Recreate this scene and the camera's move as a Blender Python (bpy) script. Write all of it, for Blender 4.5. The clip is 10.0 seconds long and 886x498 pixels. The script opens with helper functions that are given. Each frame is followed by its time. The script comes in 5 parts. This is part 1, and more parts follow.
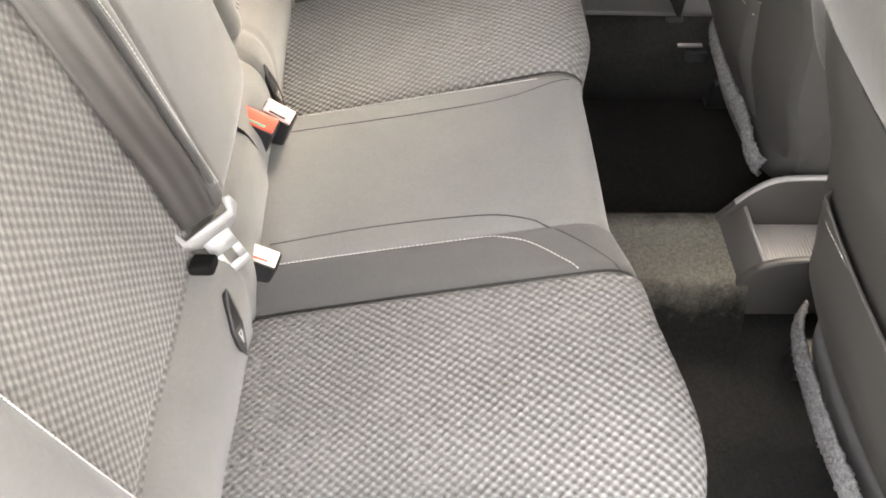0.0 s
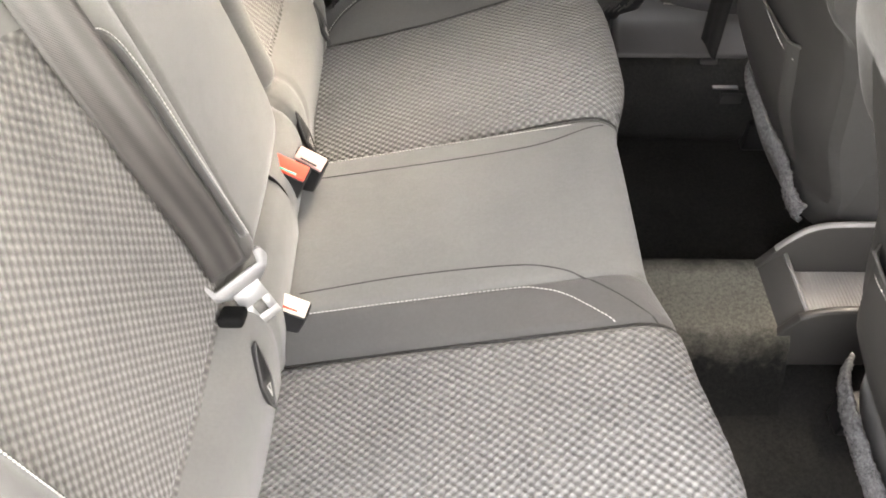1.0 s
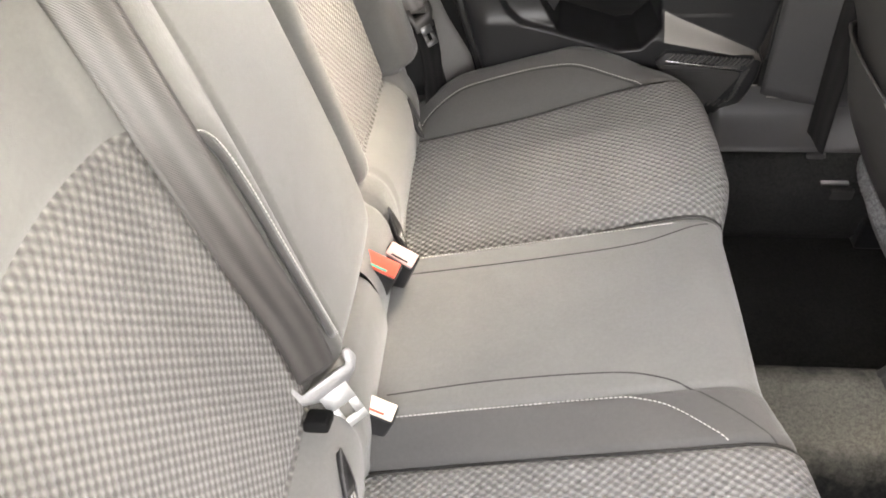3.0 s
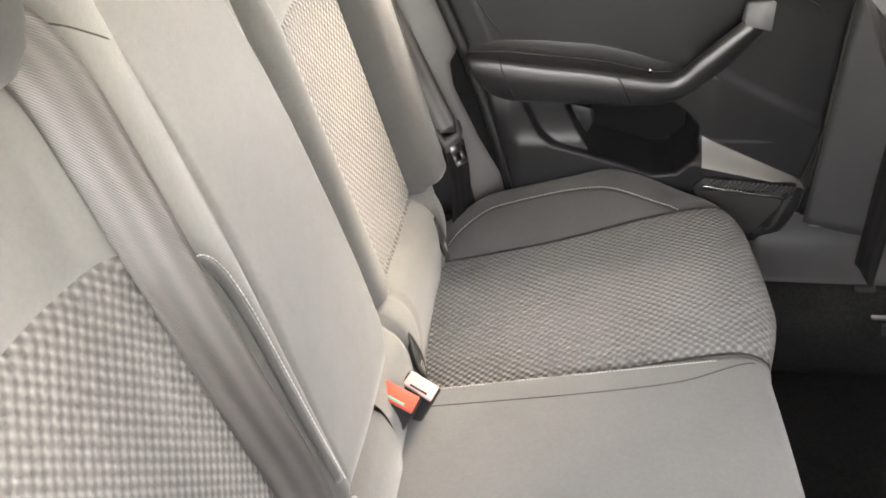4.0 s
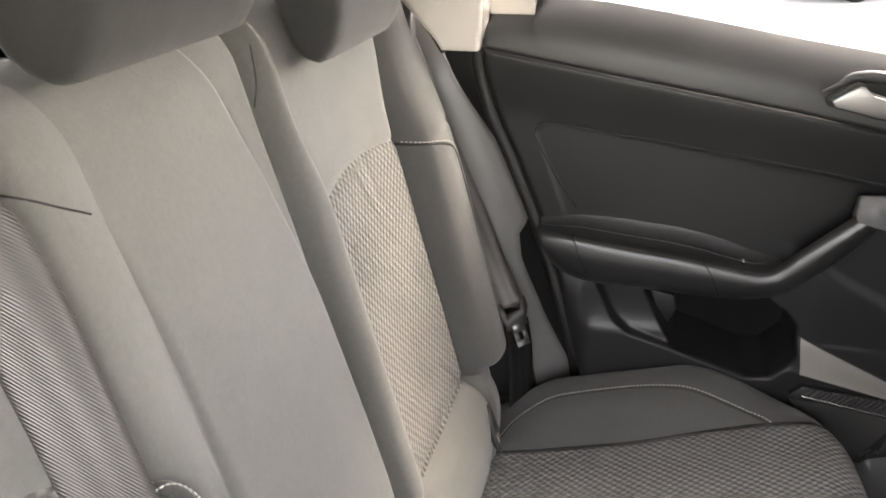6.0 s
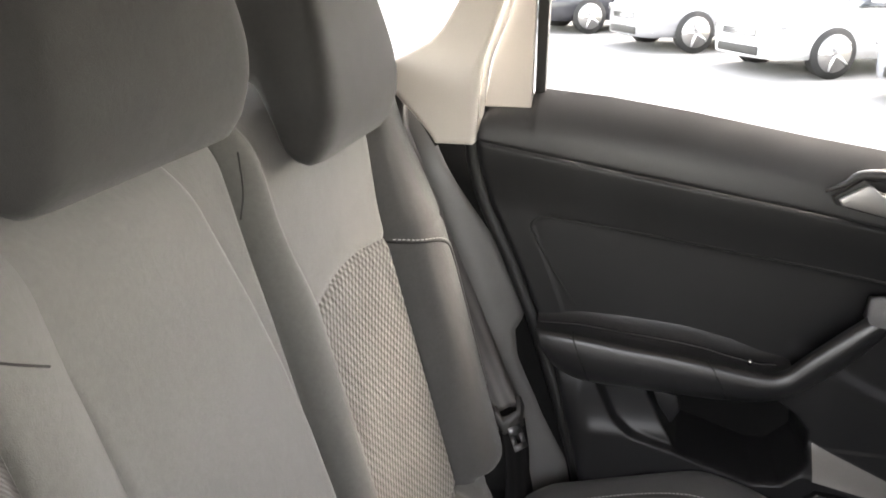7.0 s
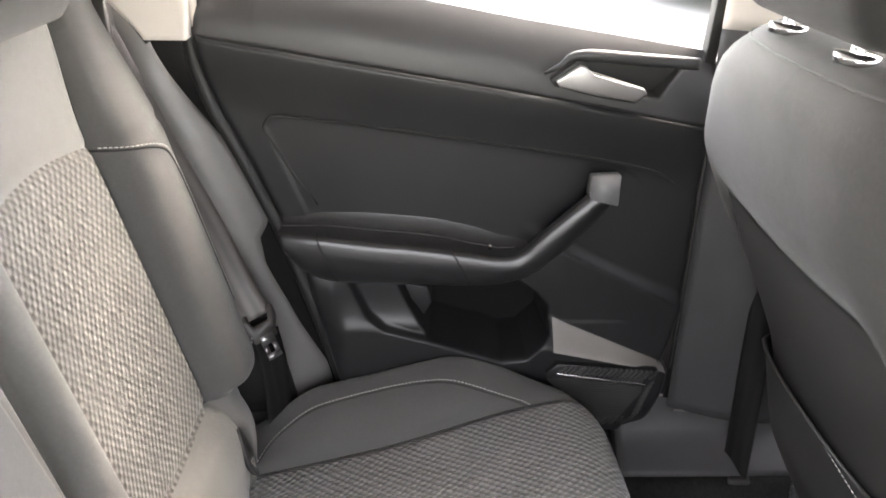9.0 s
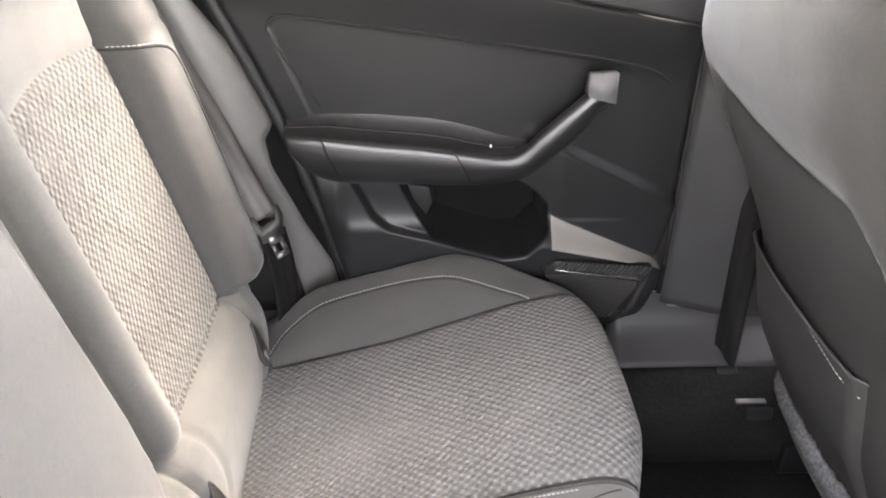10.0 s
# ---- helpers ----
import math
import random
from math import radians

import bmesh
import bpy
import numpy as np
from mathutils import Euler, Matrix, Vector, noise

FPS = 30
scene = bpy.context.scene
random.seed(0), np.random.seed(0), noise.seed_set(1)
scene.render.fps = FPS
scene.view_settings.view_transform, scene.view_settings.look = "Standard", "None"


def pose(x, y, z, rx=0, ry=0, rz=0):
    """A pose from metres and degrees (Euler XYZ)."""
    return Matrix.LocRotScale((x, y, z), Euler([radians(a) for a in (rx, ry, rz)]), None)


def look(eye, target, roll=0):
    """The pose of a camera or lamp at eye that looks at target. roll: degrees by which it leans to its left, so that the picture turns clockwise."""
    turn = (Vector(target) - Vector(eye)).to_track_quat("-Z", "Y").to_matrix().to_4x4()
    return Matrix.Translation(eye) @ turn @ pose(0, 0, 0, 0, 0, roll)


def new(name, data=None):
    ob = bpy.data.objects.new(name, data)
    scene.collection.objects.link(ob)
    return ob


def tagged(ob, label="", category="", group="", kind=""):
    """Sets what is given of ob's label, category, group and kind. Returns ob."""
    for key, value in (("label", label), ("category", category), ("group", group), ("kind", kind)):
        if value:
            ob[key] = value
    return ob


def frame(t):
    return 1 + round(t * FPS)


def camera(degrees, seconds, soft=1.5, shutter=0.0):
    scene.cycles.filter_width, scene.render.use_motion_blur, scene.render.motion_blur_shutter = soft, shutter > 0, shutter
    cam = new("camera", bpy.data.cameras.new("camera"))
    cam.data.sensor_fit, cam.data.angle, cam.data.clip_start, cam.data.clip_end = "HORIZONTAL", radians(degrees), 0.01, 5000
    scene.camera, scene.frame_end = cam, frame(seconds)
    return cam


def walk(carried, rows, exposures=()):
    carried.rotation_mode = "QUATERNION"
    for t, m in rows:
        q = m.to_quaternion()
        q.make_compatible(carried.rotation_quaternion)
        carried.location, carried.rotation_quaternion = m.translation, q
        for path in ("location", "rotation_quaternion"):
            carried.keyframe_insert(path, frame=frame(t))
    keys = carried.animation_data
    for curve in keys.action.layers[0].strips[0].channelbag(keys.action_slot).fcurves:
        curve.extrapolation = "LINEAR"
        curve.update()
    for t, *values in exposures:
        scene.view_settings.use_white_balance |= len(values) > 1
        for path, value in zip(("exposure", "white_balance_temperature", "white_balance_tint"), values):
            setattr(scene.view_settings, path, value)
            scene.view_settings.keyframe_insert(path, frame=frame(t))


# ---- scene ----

cam = camera(58.0, 10.0, soft=1.8)
PATH = [
    (0, (0.239, -0.821, 1.224), (0.333, 0.425, -0.337), 3.4),
    (0.5, (0.242, -0.805, 1.219), (0.32, 0.474, -0.316), 2.7),
    (1, (0.234, -0.79, 1.223), (0.258, 0.52, -0.288), 1.1),
    (1.5, (0.23, -0.776, 1.22), (0.194, 0.563, -0.264), -0.8),
    (2, (0.222, -0.782, 1.224), (0.134, 0.581, -0.237), -1.7),
    (3.5, (0.215, -0.714, 1.191), (-0.005, 0.82, -0.073), -3.9),
    (4, (0.212, -0.677, 1.177), (-0.044, 0.946, 0.036), -3.1),
    (4.5, (0.224, -0.639, 1.166), (-0.081, 1.044, 0.13), -2.2),
    (5, (0.226, -0.606, 1.161), (-0.134, 1.102, 0.185), -1.6),
    (5.5, (0.222, -0.57, 1.152), (-0.222, 1.151, 0.235), -1.0),
    (7, (0.174, -0.467, 1.18), (-0.247, 1.368, 0.505), 0.1),
    (7.5, (0.229, -0.45, 1.172), (-0.064, 1.414, 0.51), 0.8),
    (8, (0.251, -0.422, 1.163), (0.139, 1.45, 0.468), 1.4),
    (8.5, (0.269, -0.421, 1.158), (0.267, 1.425, 0.389), 1.0),
    (9, (0.271, -0.436, 1.147), (0.329, 1.367, 0.284), 1.0),
    (9.5, (0.27, -0.455, 1.147), (0.334, 1.298, 0.185), 1.1),
    (10, (0.258, -0.481, 1.135), (0.33, 1.227, 0.097), 0.7),
]
walk(cam, [(t, look(e, g, r)) for t, e, g, r in PATH],
     [(0, 5.12, 8300, 13), (2, 5.2, 8300, 13), (3.5, 5.12, 8050, 14), (4.5, 4.97, 7980, 13), (5.5, 4.72, 7900, 14), (7, 4.07, 7600, 14), (8.5, 4.27, 7500, 14), (9, 4.72, 7530, 15), (10, 5.3, 7600, 17)])

# ---- world, sun ----
world = bpy.data.worlds.new("sky")
scene.world = world
world.use_nodes = True
wn = world.node_tree.nodes
sky = wn.new("ShaderNodeTexSky")
sky.sky_type, sky.sun_disc = "NISHITA", False
SUN_EL, SUN_AZ = radians(45), radians(45)
sky.dust_density, sky.ozone_density = 1.0, 0.6
sky.sun_elevation, sky.sun_rotation = SUN_EL, SUN_AZ
haze = wn.new("ShaderNodeHueSaturation")  # thin bright cloud
haze.inputs["Saturation"].default_value = 0.45
world.node_tree.links.new(sky.outputs[0], haze.inputs["Color"])
world.node_tree.links.new(haze.outputs[0], wn["Background"].inputs[0])
wn["Background"].inputs[1].default_value = 0.15
sun = new("sun", bpy.data.lights.new("sun", "SUN"))
sun.data.energy, sun.data.angle, sun.data.color = 0.33, radians(30), (1.0, 0.96, 0.90)
sun_way = Vector((math.sin(SUN_AZ) * math.cos(SUN_EL), math.cos(SUN_AZ) * math.cos(SUN_EL), math.sin(SUN_EL)))
sun.matrix_world = look(sun_way * 30, (0, 0, 0))


# ---- materials ----
class Nodes:
    """Small builder for node materials."""

    def __init__(self, name):
        self.mat = bpy.data.materials.new(name)
        self.mat.use_nodes = True
        self.t = self.mat.node_tree
        self.bsdf = self.t.nodes["Principled BSDF"]

    def add(self, kind, **sockets):
        n = self.t.nodes.new(kind)
        for key, value in sockets.items():
            self.put(n.inputs[key.replace("_", " ")], value)
        return n

    def put(self, socket, value):
        if isinstance(value, bpy.types.NodeSocket):
            self.t.links.new(value, socket)
        else:
            socket.default_value = value

    def coord(self, which="Object"):
        return self.t.nodes.new("ShaderNodeTexCoord").outputs[which]

    def noise(self, scale, detail=3.0, vector=None):
        return self.add("ShaderNodeTexNoise", Vector=vector or self.coord(), Scale=scale, Detail=detail).outputs["Fac"]

    def math(self, op, a, b=0.0, c=0.0):
        n = self.t.nodes.new("ShaderNodeMath")
        n.operation = op
        for socket, value in zip(n.inputs, (a, b, c)):
            self.put(socket, value)
        return n.outputs[0]

    def mix(self, fac, a, b):
        n = self.t.nodes.new("ShaderNodeMix")
        n.data_type = "RGBA"
        self.put(n.inputs["Factor"], fac)
        for key, value in ((6, a), (7, b)):
            self.put(n.inputs[key], (*value, 1) if isinstance(value, tuple) else value)
        return n.outputs[2]

    def ramp(self, fac, lo, hi):
        n = self.add("ShaderNodeMapRange", Value=fac)
        n.inputs["From Min"].default_value, n.inputs["From Max"].default_value = lo, hi
        return n.outputs[0]

    def bump(self, height, strength, distance):
        n = self.add("ShaderNodeBump", Height=height, Strength=strength, Distance=distance)
        self.put(self.bsdf.inputs["Normal"], n.outputs[0])

    def done(self, color=None, rough=None, metal=0.0, spec=None):
        if color is not None:
            self.put(self.bsdf.inputs["Base Color"], (*color, 1) if isinstance(color, tuple) else color)
        if rough is not None:
            self.put(self.bsdf.inputs["Roughness"], rough)
        self.bsdf.inputs["Metallic"].default_value = metal
        if spec is not None:
            self.bsdf.inputs["Specular IOR Level"].default_value = spec
        return self.mat


def shade(c, k):
    return tuple(v * k for v in c)


def plain(name, color, rough=0.5, grain=600, depth=0.0004, vary=0.18, metal=0.0, spec=None, stain=6.0):
    """A surface with fine grain and slow stains."""
    n = Nodes(name)
    slow, fine = n.noise(stain, 4), n.noise(grain, 2)
    both = n.math("ADD", n.math("MULTIPLY", slow, 0.7), n.math("MULTIPLY", fine, 0.3))
    col = n.mix(n.ramp(both, 0.3, 0.7), shade(color, 1 - vary), shade(color, 1 + vary))
    n.bump(fine, 0.35, depth)
    r = n.math("ADD", n.math("MULTIPLY", slow, 0.16), rough - 0.08)
    return n.done(col, r, metal, spec)


def cloth(name, color, vary=0.14, sheen=0.25):
    """Flat-woven plain cloth."""
    n = Nodes(name)
    fine, slow = n.noise(1400, 2), n.noise(9, 4)
    soft = n.noise(210, 3)
    both = n.math("ADD", n.math("MULTIPLY", slow, 0.35), n.math("ADD", n.math("MULTIPLY", fine, 0.3), n.math("MULTIPLY", soft, 0.35)))
    col = n.mix(n.ramp(both, 0.3, 0.7), shade(color, 1 - vary), shade(color, 1 + vary))
    n.bump(n.math("ADD", n.math("MULTIPLY", n.noise(16, 2), 5.0), n.math("ADD", fine, n.math("MULTIPLY", soft, 0.8))), 0.5, 0.0006)
    n.bsdf.inputs["Sheen Weight"].default_value = sheen
    n.bsdf.inputs["Sheen Roughness"].default_value = 0.5
    return n.done(col, 0.8, 0.0, 0.25)


def weave(name, light, dark, du, dv, lo, hi, dash=None, relief=0.0030):
    """Embossed cloth: staggered raised lozenges in UV metres; lo to hi: how the hills rise; dash: pale thread on the hills."""
    n = Nodes(name)
    fine, slow, mid = n.noise(1500, 2), n.noise(8, 4), n.noise(90, 2)
    sep = n.add("ShaderNodeSeparateXYZ", Vector=n.coord("UV"))
    u = n.math("ADD", sep.outputs[0], n.math("MULTIPLY", mid, 0.0008))
    v = n.math("ADD", sep.outputs[1], n.math("MULTIPLY", mid, 0.0006))
    cu = n.math("COSINE", n.math("MULTIPLY", u, 2 * math.pi / du))
    cv = n.math("COSINE", n.math("MULTIPLY", v, math.pi / dv))
    wave = n.math("MULTIPLY", cu, cv)
    hill = n.ramp(wave, lo, hi)
    wear = n.math("ADD", n.math("MULTIPLY", slow, 0.5), n.math("MULTIPLY", fine, 0.5))
    top = n.mix(n.ramp(wear, 0.3, 0.7), shade(light, 0.84), shade(light, 1.16))
    low = n.mix(n.ramp(wear, 0.3, 0.7), shade(dark, 0.8), shade(dark, 1.25))
    col = n.mix(hill, low, top)
    if dash:
        worn = n.math("MULTIPLY", n.ramp(wave, 0.55, 0.90), n.ramp(mid, 0.25, 0.60))
        col = n.mix(worn, col, dash)
    n.bump(n.math("ADD", n.ramp(wave, -0.7, 0.9), n.math("MULTIPLY", fine, 0.2)), 1.0, relief)
    n.bsdf.inputs["Sheen Weight"].default_value = 0.2
    return n.done(col, 0.7, 0.0, 0.3)


def webbing_material(name, color, rough=0.30, spec=0.9):
    """Seat-belt tape: diagonal ribs and long bands along UV."""
    n = Nodes(name)
    sep = n.add("ShaderNodeSeparateXYZ", Vector=n.coord("UV"))
    diag = n.math("SINE", n.math("MULTIPLY", n.math("ADD", sep.outputs[0], n.math("MULTIPLY", sep.outputs[1], 0.6)), 3000.0))
    bands = n.math("SINE", n.math("MULTIPLY", sep.outputs[0], 380.0))
    tone = n.math("ADD", n.math("ADD", n.math("MULTIPLY", bands, 0.42), n.math("MULTIPLY", diag, 0.28)), n.math("MULTIPLY", n.noise(20), 0.8))
    col = n.mix(n.ramp(tone, -0.1, 0.9), shade(color, 0.62), shade(color, 1.4))
    n.bump(n.math("ADD", diag, n.math("MULTIPLY", bands, 0.8)), 0.4, 0.0004)
    return n.done(col, rough, 0.0, spec)


def carpet_material(name, color, speck, worn=0.0):
    """Tufted carpet; worn: half width of the trodden, lit strip along the middle, its shaded sides painted black."""
    n = Nodes(name)
    fine, clump, slow = n.noise(900, 2), n.noise(160, 3), n.noise(7, 3)
    both = n.math("ADD", n.math("MULTIPLY", fine, 0.5), n.math("ADD", n.math("MULTIPLY", clump, 0.3), n.math("MULTIPLY", slow, 0.2)))
    col = n.mix(n.ramp(both, 0.38, 0.62), color, speck)
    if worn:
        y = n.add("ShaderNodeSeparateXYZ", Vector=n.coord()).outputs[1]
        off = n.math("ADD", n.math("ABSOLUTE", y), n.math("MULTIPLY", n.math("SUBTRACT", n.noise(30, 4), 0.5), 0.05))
        # light on the tunnel's top and shade on its slopes go into the colour
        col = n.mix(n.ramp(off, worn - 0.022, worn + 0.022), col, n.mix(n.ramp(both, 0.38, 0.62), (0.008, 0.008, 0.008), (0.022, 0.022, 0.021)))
    n.bump(both, 1.0, 0.004)
    return n.done(col, 0.95, 0.0, 0.1)


CLOTH = cloth("grey_cloth", (0.134, 0.133, 0.126))
BACK_CLOTH = cloth("grey_backrest_cloth", (0.125, 0.122, 0.114))
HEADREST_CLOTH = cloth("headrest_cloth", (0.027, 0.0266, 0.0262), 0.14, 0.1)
SEAT_BACK_CLOTH = cloth("dark_seat_back_cloth", (0.058, 0.056, 0.054), 0.14, 0.15)
CLOTH_DARK = cloth("charcoal_cloth", (0.072, 0.070, 0.067))
PATTERN = weave("embossed_cloth", (0.194, 0.191, 0.184), (0.103, 0.101, 0.097), 0.0115, 0.0068, -0.75, 0.55, (0.27, 0.265, 0.258), 0.0036)
PATTERN_BACK = weave("ribbed_embossed_cloth", (0.142, 0.134, 0.123), (0.070, 0.066, 0.060), 0.0118, 0.0068, -0.65, 0.60, (0.20, 0.19, 0.177), 0.0022)
SEAM = cloth("seam_cloth", (0.035, 0.034, 0.033), 0.1, 0.0)
# near-black that mostly stands in for deep shade in gaps and recesses
SHADE_BLACK = plain("shade_black", (0.006, 0.006, 0.006), 0.9, 900, 0.0003, 0.1, spec=0.15)
THREAD = plain("pale_thread", (0.50, 0.485, 0.46), 0.7, 900, 0.0002)
PLASTIC = plain("black_grained_plastic", (0.015, 0.015, 0.016), 0.40, 900, 0.0003, spec=0.36)
PLASTIC_SOFT = plain("dark_soft_plastic", (0.030, 0.030, 0.031), 0.45, 700, 0.0003)
PLASTIC_GREY = plain("grey_plastic", (0.05, 0.048, 0.046), 0.5, 800, 0.0003)
PLASTIC_PALE = plain("grey_moulded_plastic", (0.24, 0.225, 0.212), 0.45, 800, 0.0003)
ARM = plain("black_satin_leatherette", (0.020, 0.020, 0.021), 0.31, 700, 0.0002)
PILLAR = plain("dark_grey_pillar_plastic", (0.050, 0.049, 0.050), 0.42, 900, 0.0003)
GUNMETAL = plain("dull_dark_steel", (0.20, 0.20, 0.205), 0.35, 400, 0.0001, 0.06, 0.8)
RIB = plain("grey_grille_plastic", (0.050, 0.049, 0.048), 0.4, 500, 0.0001)
# tray floor: the bright reflection from above is put into this pale colour
LIT_TRAY = plain("lit_grey_rubber", (0.46, 0.45, 0.43), 0.45, 500, 0.0002)
# grey of the handle's lit end face, brighter than the armrest itself
LIT_CAP = plain("lit_cap_plastic", (0.16, 0.16, 0.165), 0.3, 500, 0.0001)
SIDE_TRIM = plain("grey_leatherette", (0.125, 0.122, 0.117), 0.34, 700, 0.0003)
RUBBER = plain("black_rubber", (0.012, 0.012, 0.012), 0.6, 500, 0.0004)
# surface of the unseen wall that dims the open near side
BLOCKER = plain("dark_blocker_wall", (0.17, 0.166, 0.162), 0.9, 40, 0.004, 0.2, stain=1.5)
BEIGE = plain("pale_trim", (0.64, 0.59, 0.54), 0.7, 900, 0.0004, 0.08)
CHROME = plain("brushed_chrome", (0.75, 0.75, 0.76), 0.2, 400, 0.0001, 0.06, 1.0)
# latch plate: the sky's white glint is painted in as a pale, half-metal colour
LIT_STEEL = plain("pale_lit_steel", (0.52, 0.52, 0.51), 0.42, 400, 0.0001, 0.06, 0.4)
TONGUE = plain("pale_grey_plastic", (0.27, 0.266, 0.262), 0.3, 400, 0.0001)
SILVER = plain("matt_silver", (0.40, 0.395, 0.39), 0.4, 400, 0.0001, 0.06, 1.0)
RED = plain("red_plastic", (0.65, 0.07, 0.04), 0.35, 400, 0.0001)
PINK = plain("faded_pink_plastic", (0.55, 0.36, 0.33), 0.4, 400, 0.0001)
CREAM = plain("cream_plastic", (0.72, 0.62, 0.5), 0.4, 400, 0.0001)
GREEN = plain("green_paint", (0.05, 0.42, 0.3), 0.4, 400, 0.0001)
WEB = webbing_material("grey_webbing", (0.044, 0.040, 0.038), 0.33, 0.75)
WEB_FAR = webbing_material("charcoal_webbing", (0.078, 0.070, 0.066), 0.42, 0.6)
WEB_DARK = webbing_material("black_webbing", (0.010, 0.0095, 0.0095), 0.7, 0.25)
CARPET = carpet_material("black_carpet", (0.011, 0.011, 0.011), (0.030, 0.030, 0.029))
TUNNEL_CARPET = carpet_material("worn_lit_carpet", (0.07, 0.068, 0.058), (0.20, 0.193, 0.165), 0.074)
FLAP = carpet_material("grey_speckled_felt", (0.06, 0.06, 0.062), (0.34, 0.34, 0.35))
ASPHALT = plain("pale_asphalt", (0.22, 0.215, 0.21), 0.9, 60, 0.004, 0.2, stain=0.6)
PAINTS = {"black": plain("black_paint", (0.03, 0.03, 0.035), 0.2, 300, 0.0001), "white": plain("white_paint", (0.55, 0.55, 0.55), 0.2, 300, 0.0001),
          "silver": plain("silver_paint", (0.33, 0.33, 0.345), 0.25, 300, 0.0001, 0.1, 0.4), "grey": plain("grey_paint", (0.25, 0.26, 0.28), 0.25, 300, 0.0001, 0.1, 0.3)}
TYRE = plain("tyre_rubber", (0.02, 0.02, 0.02), 0.8, 200, 0.001)


def glass_material():
    n = Nodes("window_glass")
    n.bsdf.inputs["Transmission Weight"].default_value = 1.0
    n.bsdf.inputs["IOR"].default_value = 1.02
    return n.done((0.96, 0.98, 0.97), 0.0)


GLASS = glass_material()
CAR_GLASS = plain("dark_glass", (0.03, 0.035, 0.04), 0.06, 100, 0.0)


# ---- mesh helpers ----
def thing(name, label, category, group="", kind="", at=(0, 0, 0)):
    ob = tagged(new(name), label, category, group, kind)
    ob.location = at
    ob.empty_display_size = 0.1
    return ob


def part(name, data, material, parent=None, label="", smooth=True):
    """Links a bmesh or a mesh as one object under a thing or part."""
    if isinstance(data, bmesh.types.BMesh):
        me = bpy.data.meshes.new(name)
        bmesh.ops.recalc_face_normals(data, faces=data.faces)
        data.to_mesh(me)
        data.free()
    else:
        me = data
        me.name = name
    me.materials.append(material)
    if smooth:
        me.shade_smooth()
    ob = new(name, me)
    if parent is not None:
        ob.parent = parent
        ob.matrix_parent_inverse = Matrix.Translation(-Vector(parent.location)) if parent.type == "EMPTY" else Matrix()
    if label:
        ob["label"] = label
    return ob


def smooth01(a, b, x):
    t = np.clip((np.asarray(x, float) - a) / (b - a), 0, 1)
    return t * t * (3 - 2 * t)


def sheet(P, uv=None, flip=False):
    """A mesh from an array of points (rows, columns, 3) with UV in metres."""
    P = np.asarray(P, float)
    r, c = P.shape[:2]
    i = np.arange(r * c).reshape(r, c)
    quads = np.stack([i[:-1, :-1], i[1:, :-1], i[1:, 1:], i[:-1, 1:]], -1).reshape(-1, 4)
    if flip:
        quads = quads[:, ::-1]
    me = bpy.data.meshes.new("sheet")
    me.from_pydata(P.reshape(-1, 3).tolist(), [], quads.tolist())
    if uv is not None:
        flat = np.asarray(uv, float).reshape(-1, 2)
        layer = me.uv_layers.new(name="UVMap")
        layer.data.foreach_set("uv", flat[quads.reshape(-1)].reshape(-1).astype(np.float32))
    me.update()
    return me


def joined(meshes):
    bm = bmesh.new()
    for me in meshes:
        bm.from_mesh(me)
    return bm


def box(bm, lo, hi, bevel=0.0, m=None, segments=2):
    made = bmesh.ops.create_cube(bm, size=1.0)["verts"]
    size, mid = Vector(hi) - Vector(lo), (Vector(hi) + Vector(lo)) / 2
    bmesh.ops.scale(bm, vec=size, verts=made)
    bmesh.ops.translate(bm, vec=mid, verts=made)
    if bevel:
        edges = list({e for v in made for e in v.link_edges})
        out = bmesh.ops.bevel(bm, geom=edges, offset=bevel, segments=segments, profile=0.6, affect="EDGES")
        made = list({v for f in out["faces"] for v in f.verts} | {v for v in made if v.is_valid})
    if m is not None:
        bmesh.ops.transform(bm, matrix=m, verts=made)
    return made


def boxed(lo, hi, bevel=0.0, m=None, segments=2):
    bm = bmesh.new()
    box(bm, lo, hi, bevel, m, segments)
    return bm


def tube(points, radius, sides=8, closed=False, flat=1.0):
    """A round bar along points."""
    bm = bmesh.new()
    pts = [Vector(p) for p in points]
    rings = []
    count = len(pts)
    up = None
    for k, p in enumerate(pts):
        a = pts[(k - 1) % count] if closed or k else pts[0]
        b = pts[(k + 1) % count] if closed or k < count - 1 else pts[-1]
        d = (b - a).normalized()
        if up is None:
            up = d.orthogonal().normalized()
        up = (up - d * up.dot(d)).normalized()
        side = d.cross(up)
        rad = radius[k] if isinstance(radius, (list, tuple)) else radius
        rings.append([bm.verts.new(p + (up * math.cos(q) * flat + side * math.sin(q)) * rad)
                      for q in (2 * math.pi * s / sides for s in range(sides))])
    for k in range(count if closed else count - 1):
        r0, r1 = rings[k], rings[(k + 1) % count]
        for s in range(sides):
            bm.faces.new((r0[s], r0[(s + 1) % sides], r1[(s + 1) % sides], r1[s]))
    if not closed:
        bm.faces.new(rings[0][::-1])
        bm.faces.new(rings[-1])
    return bm


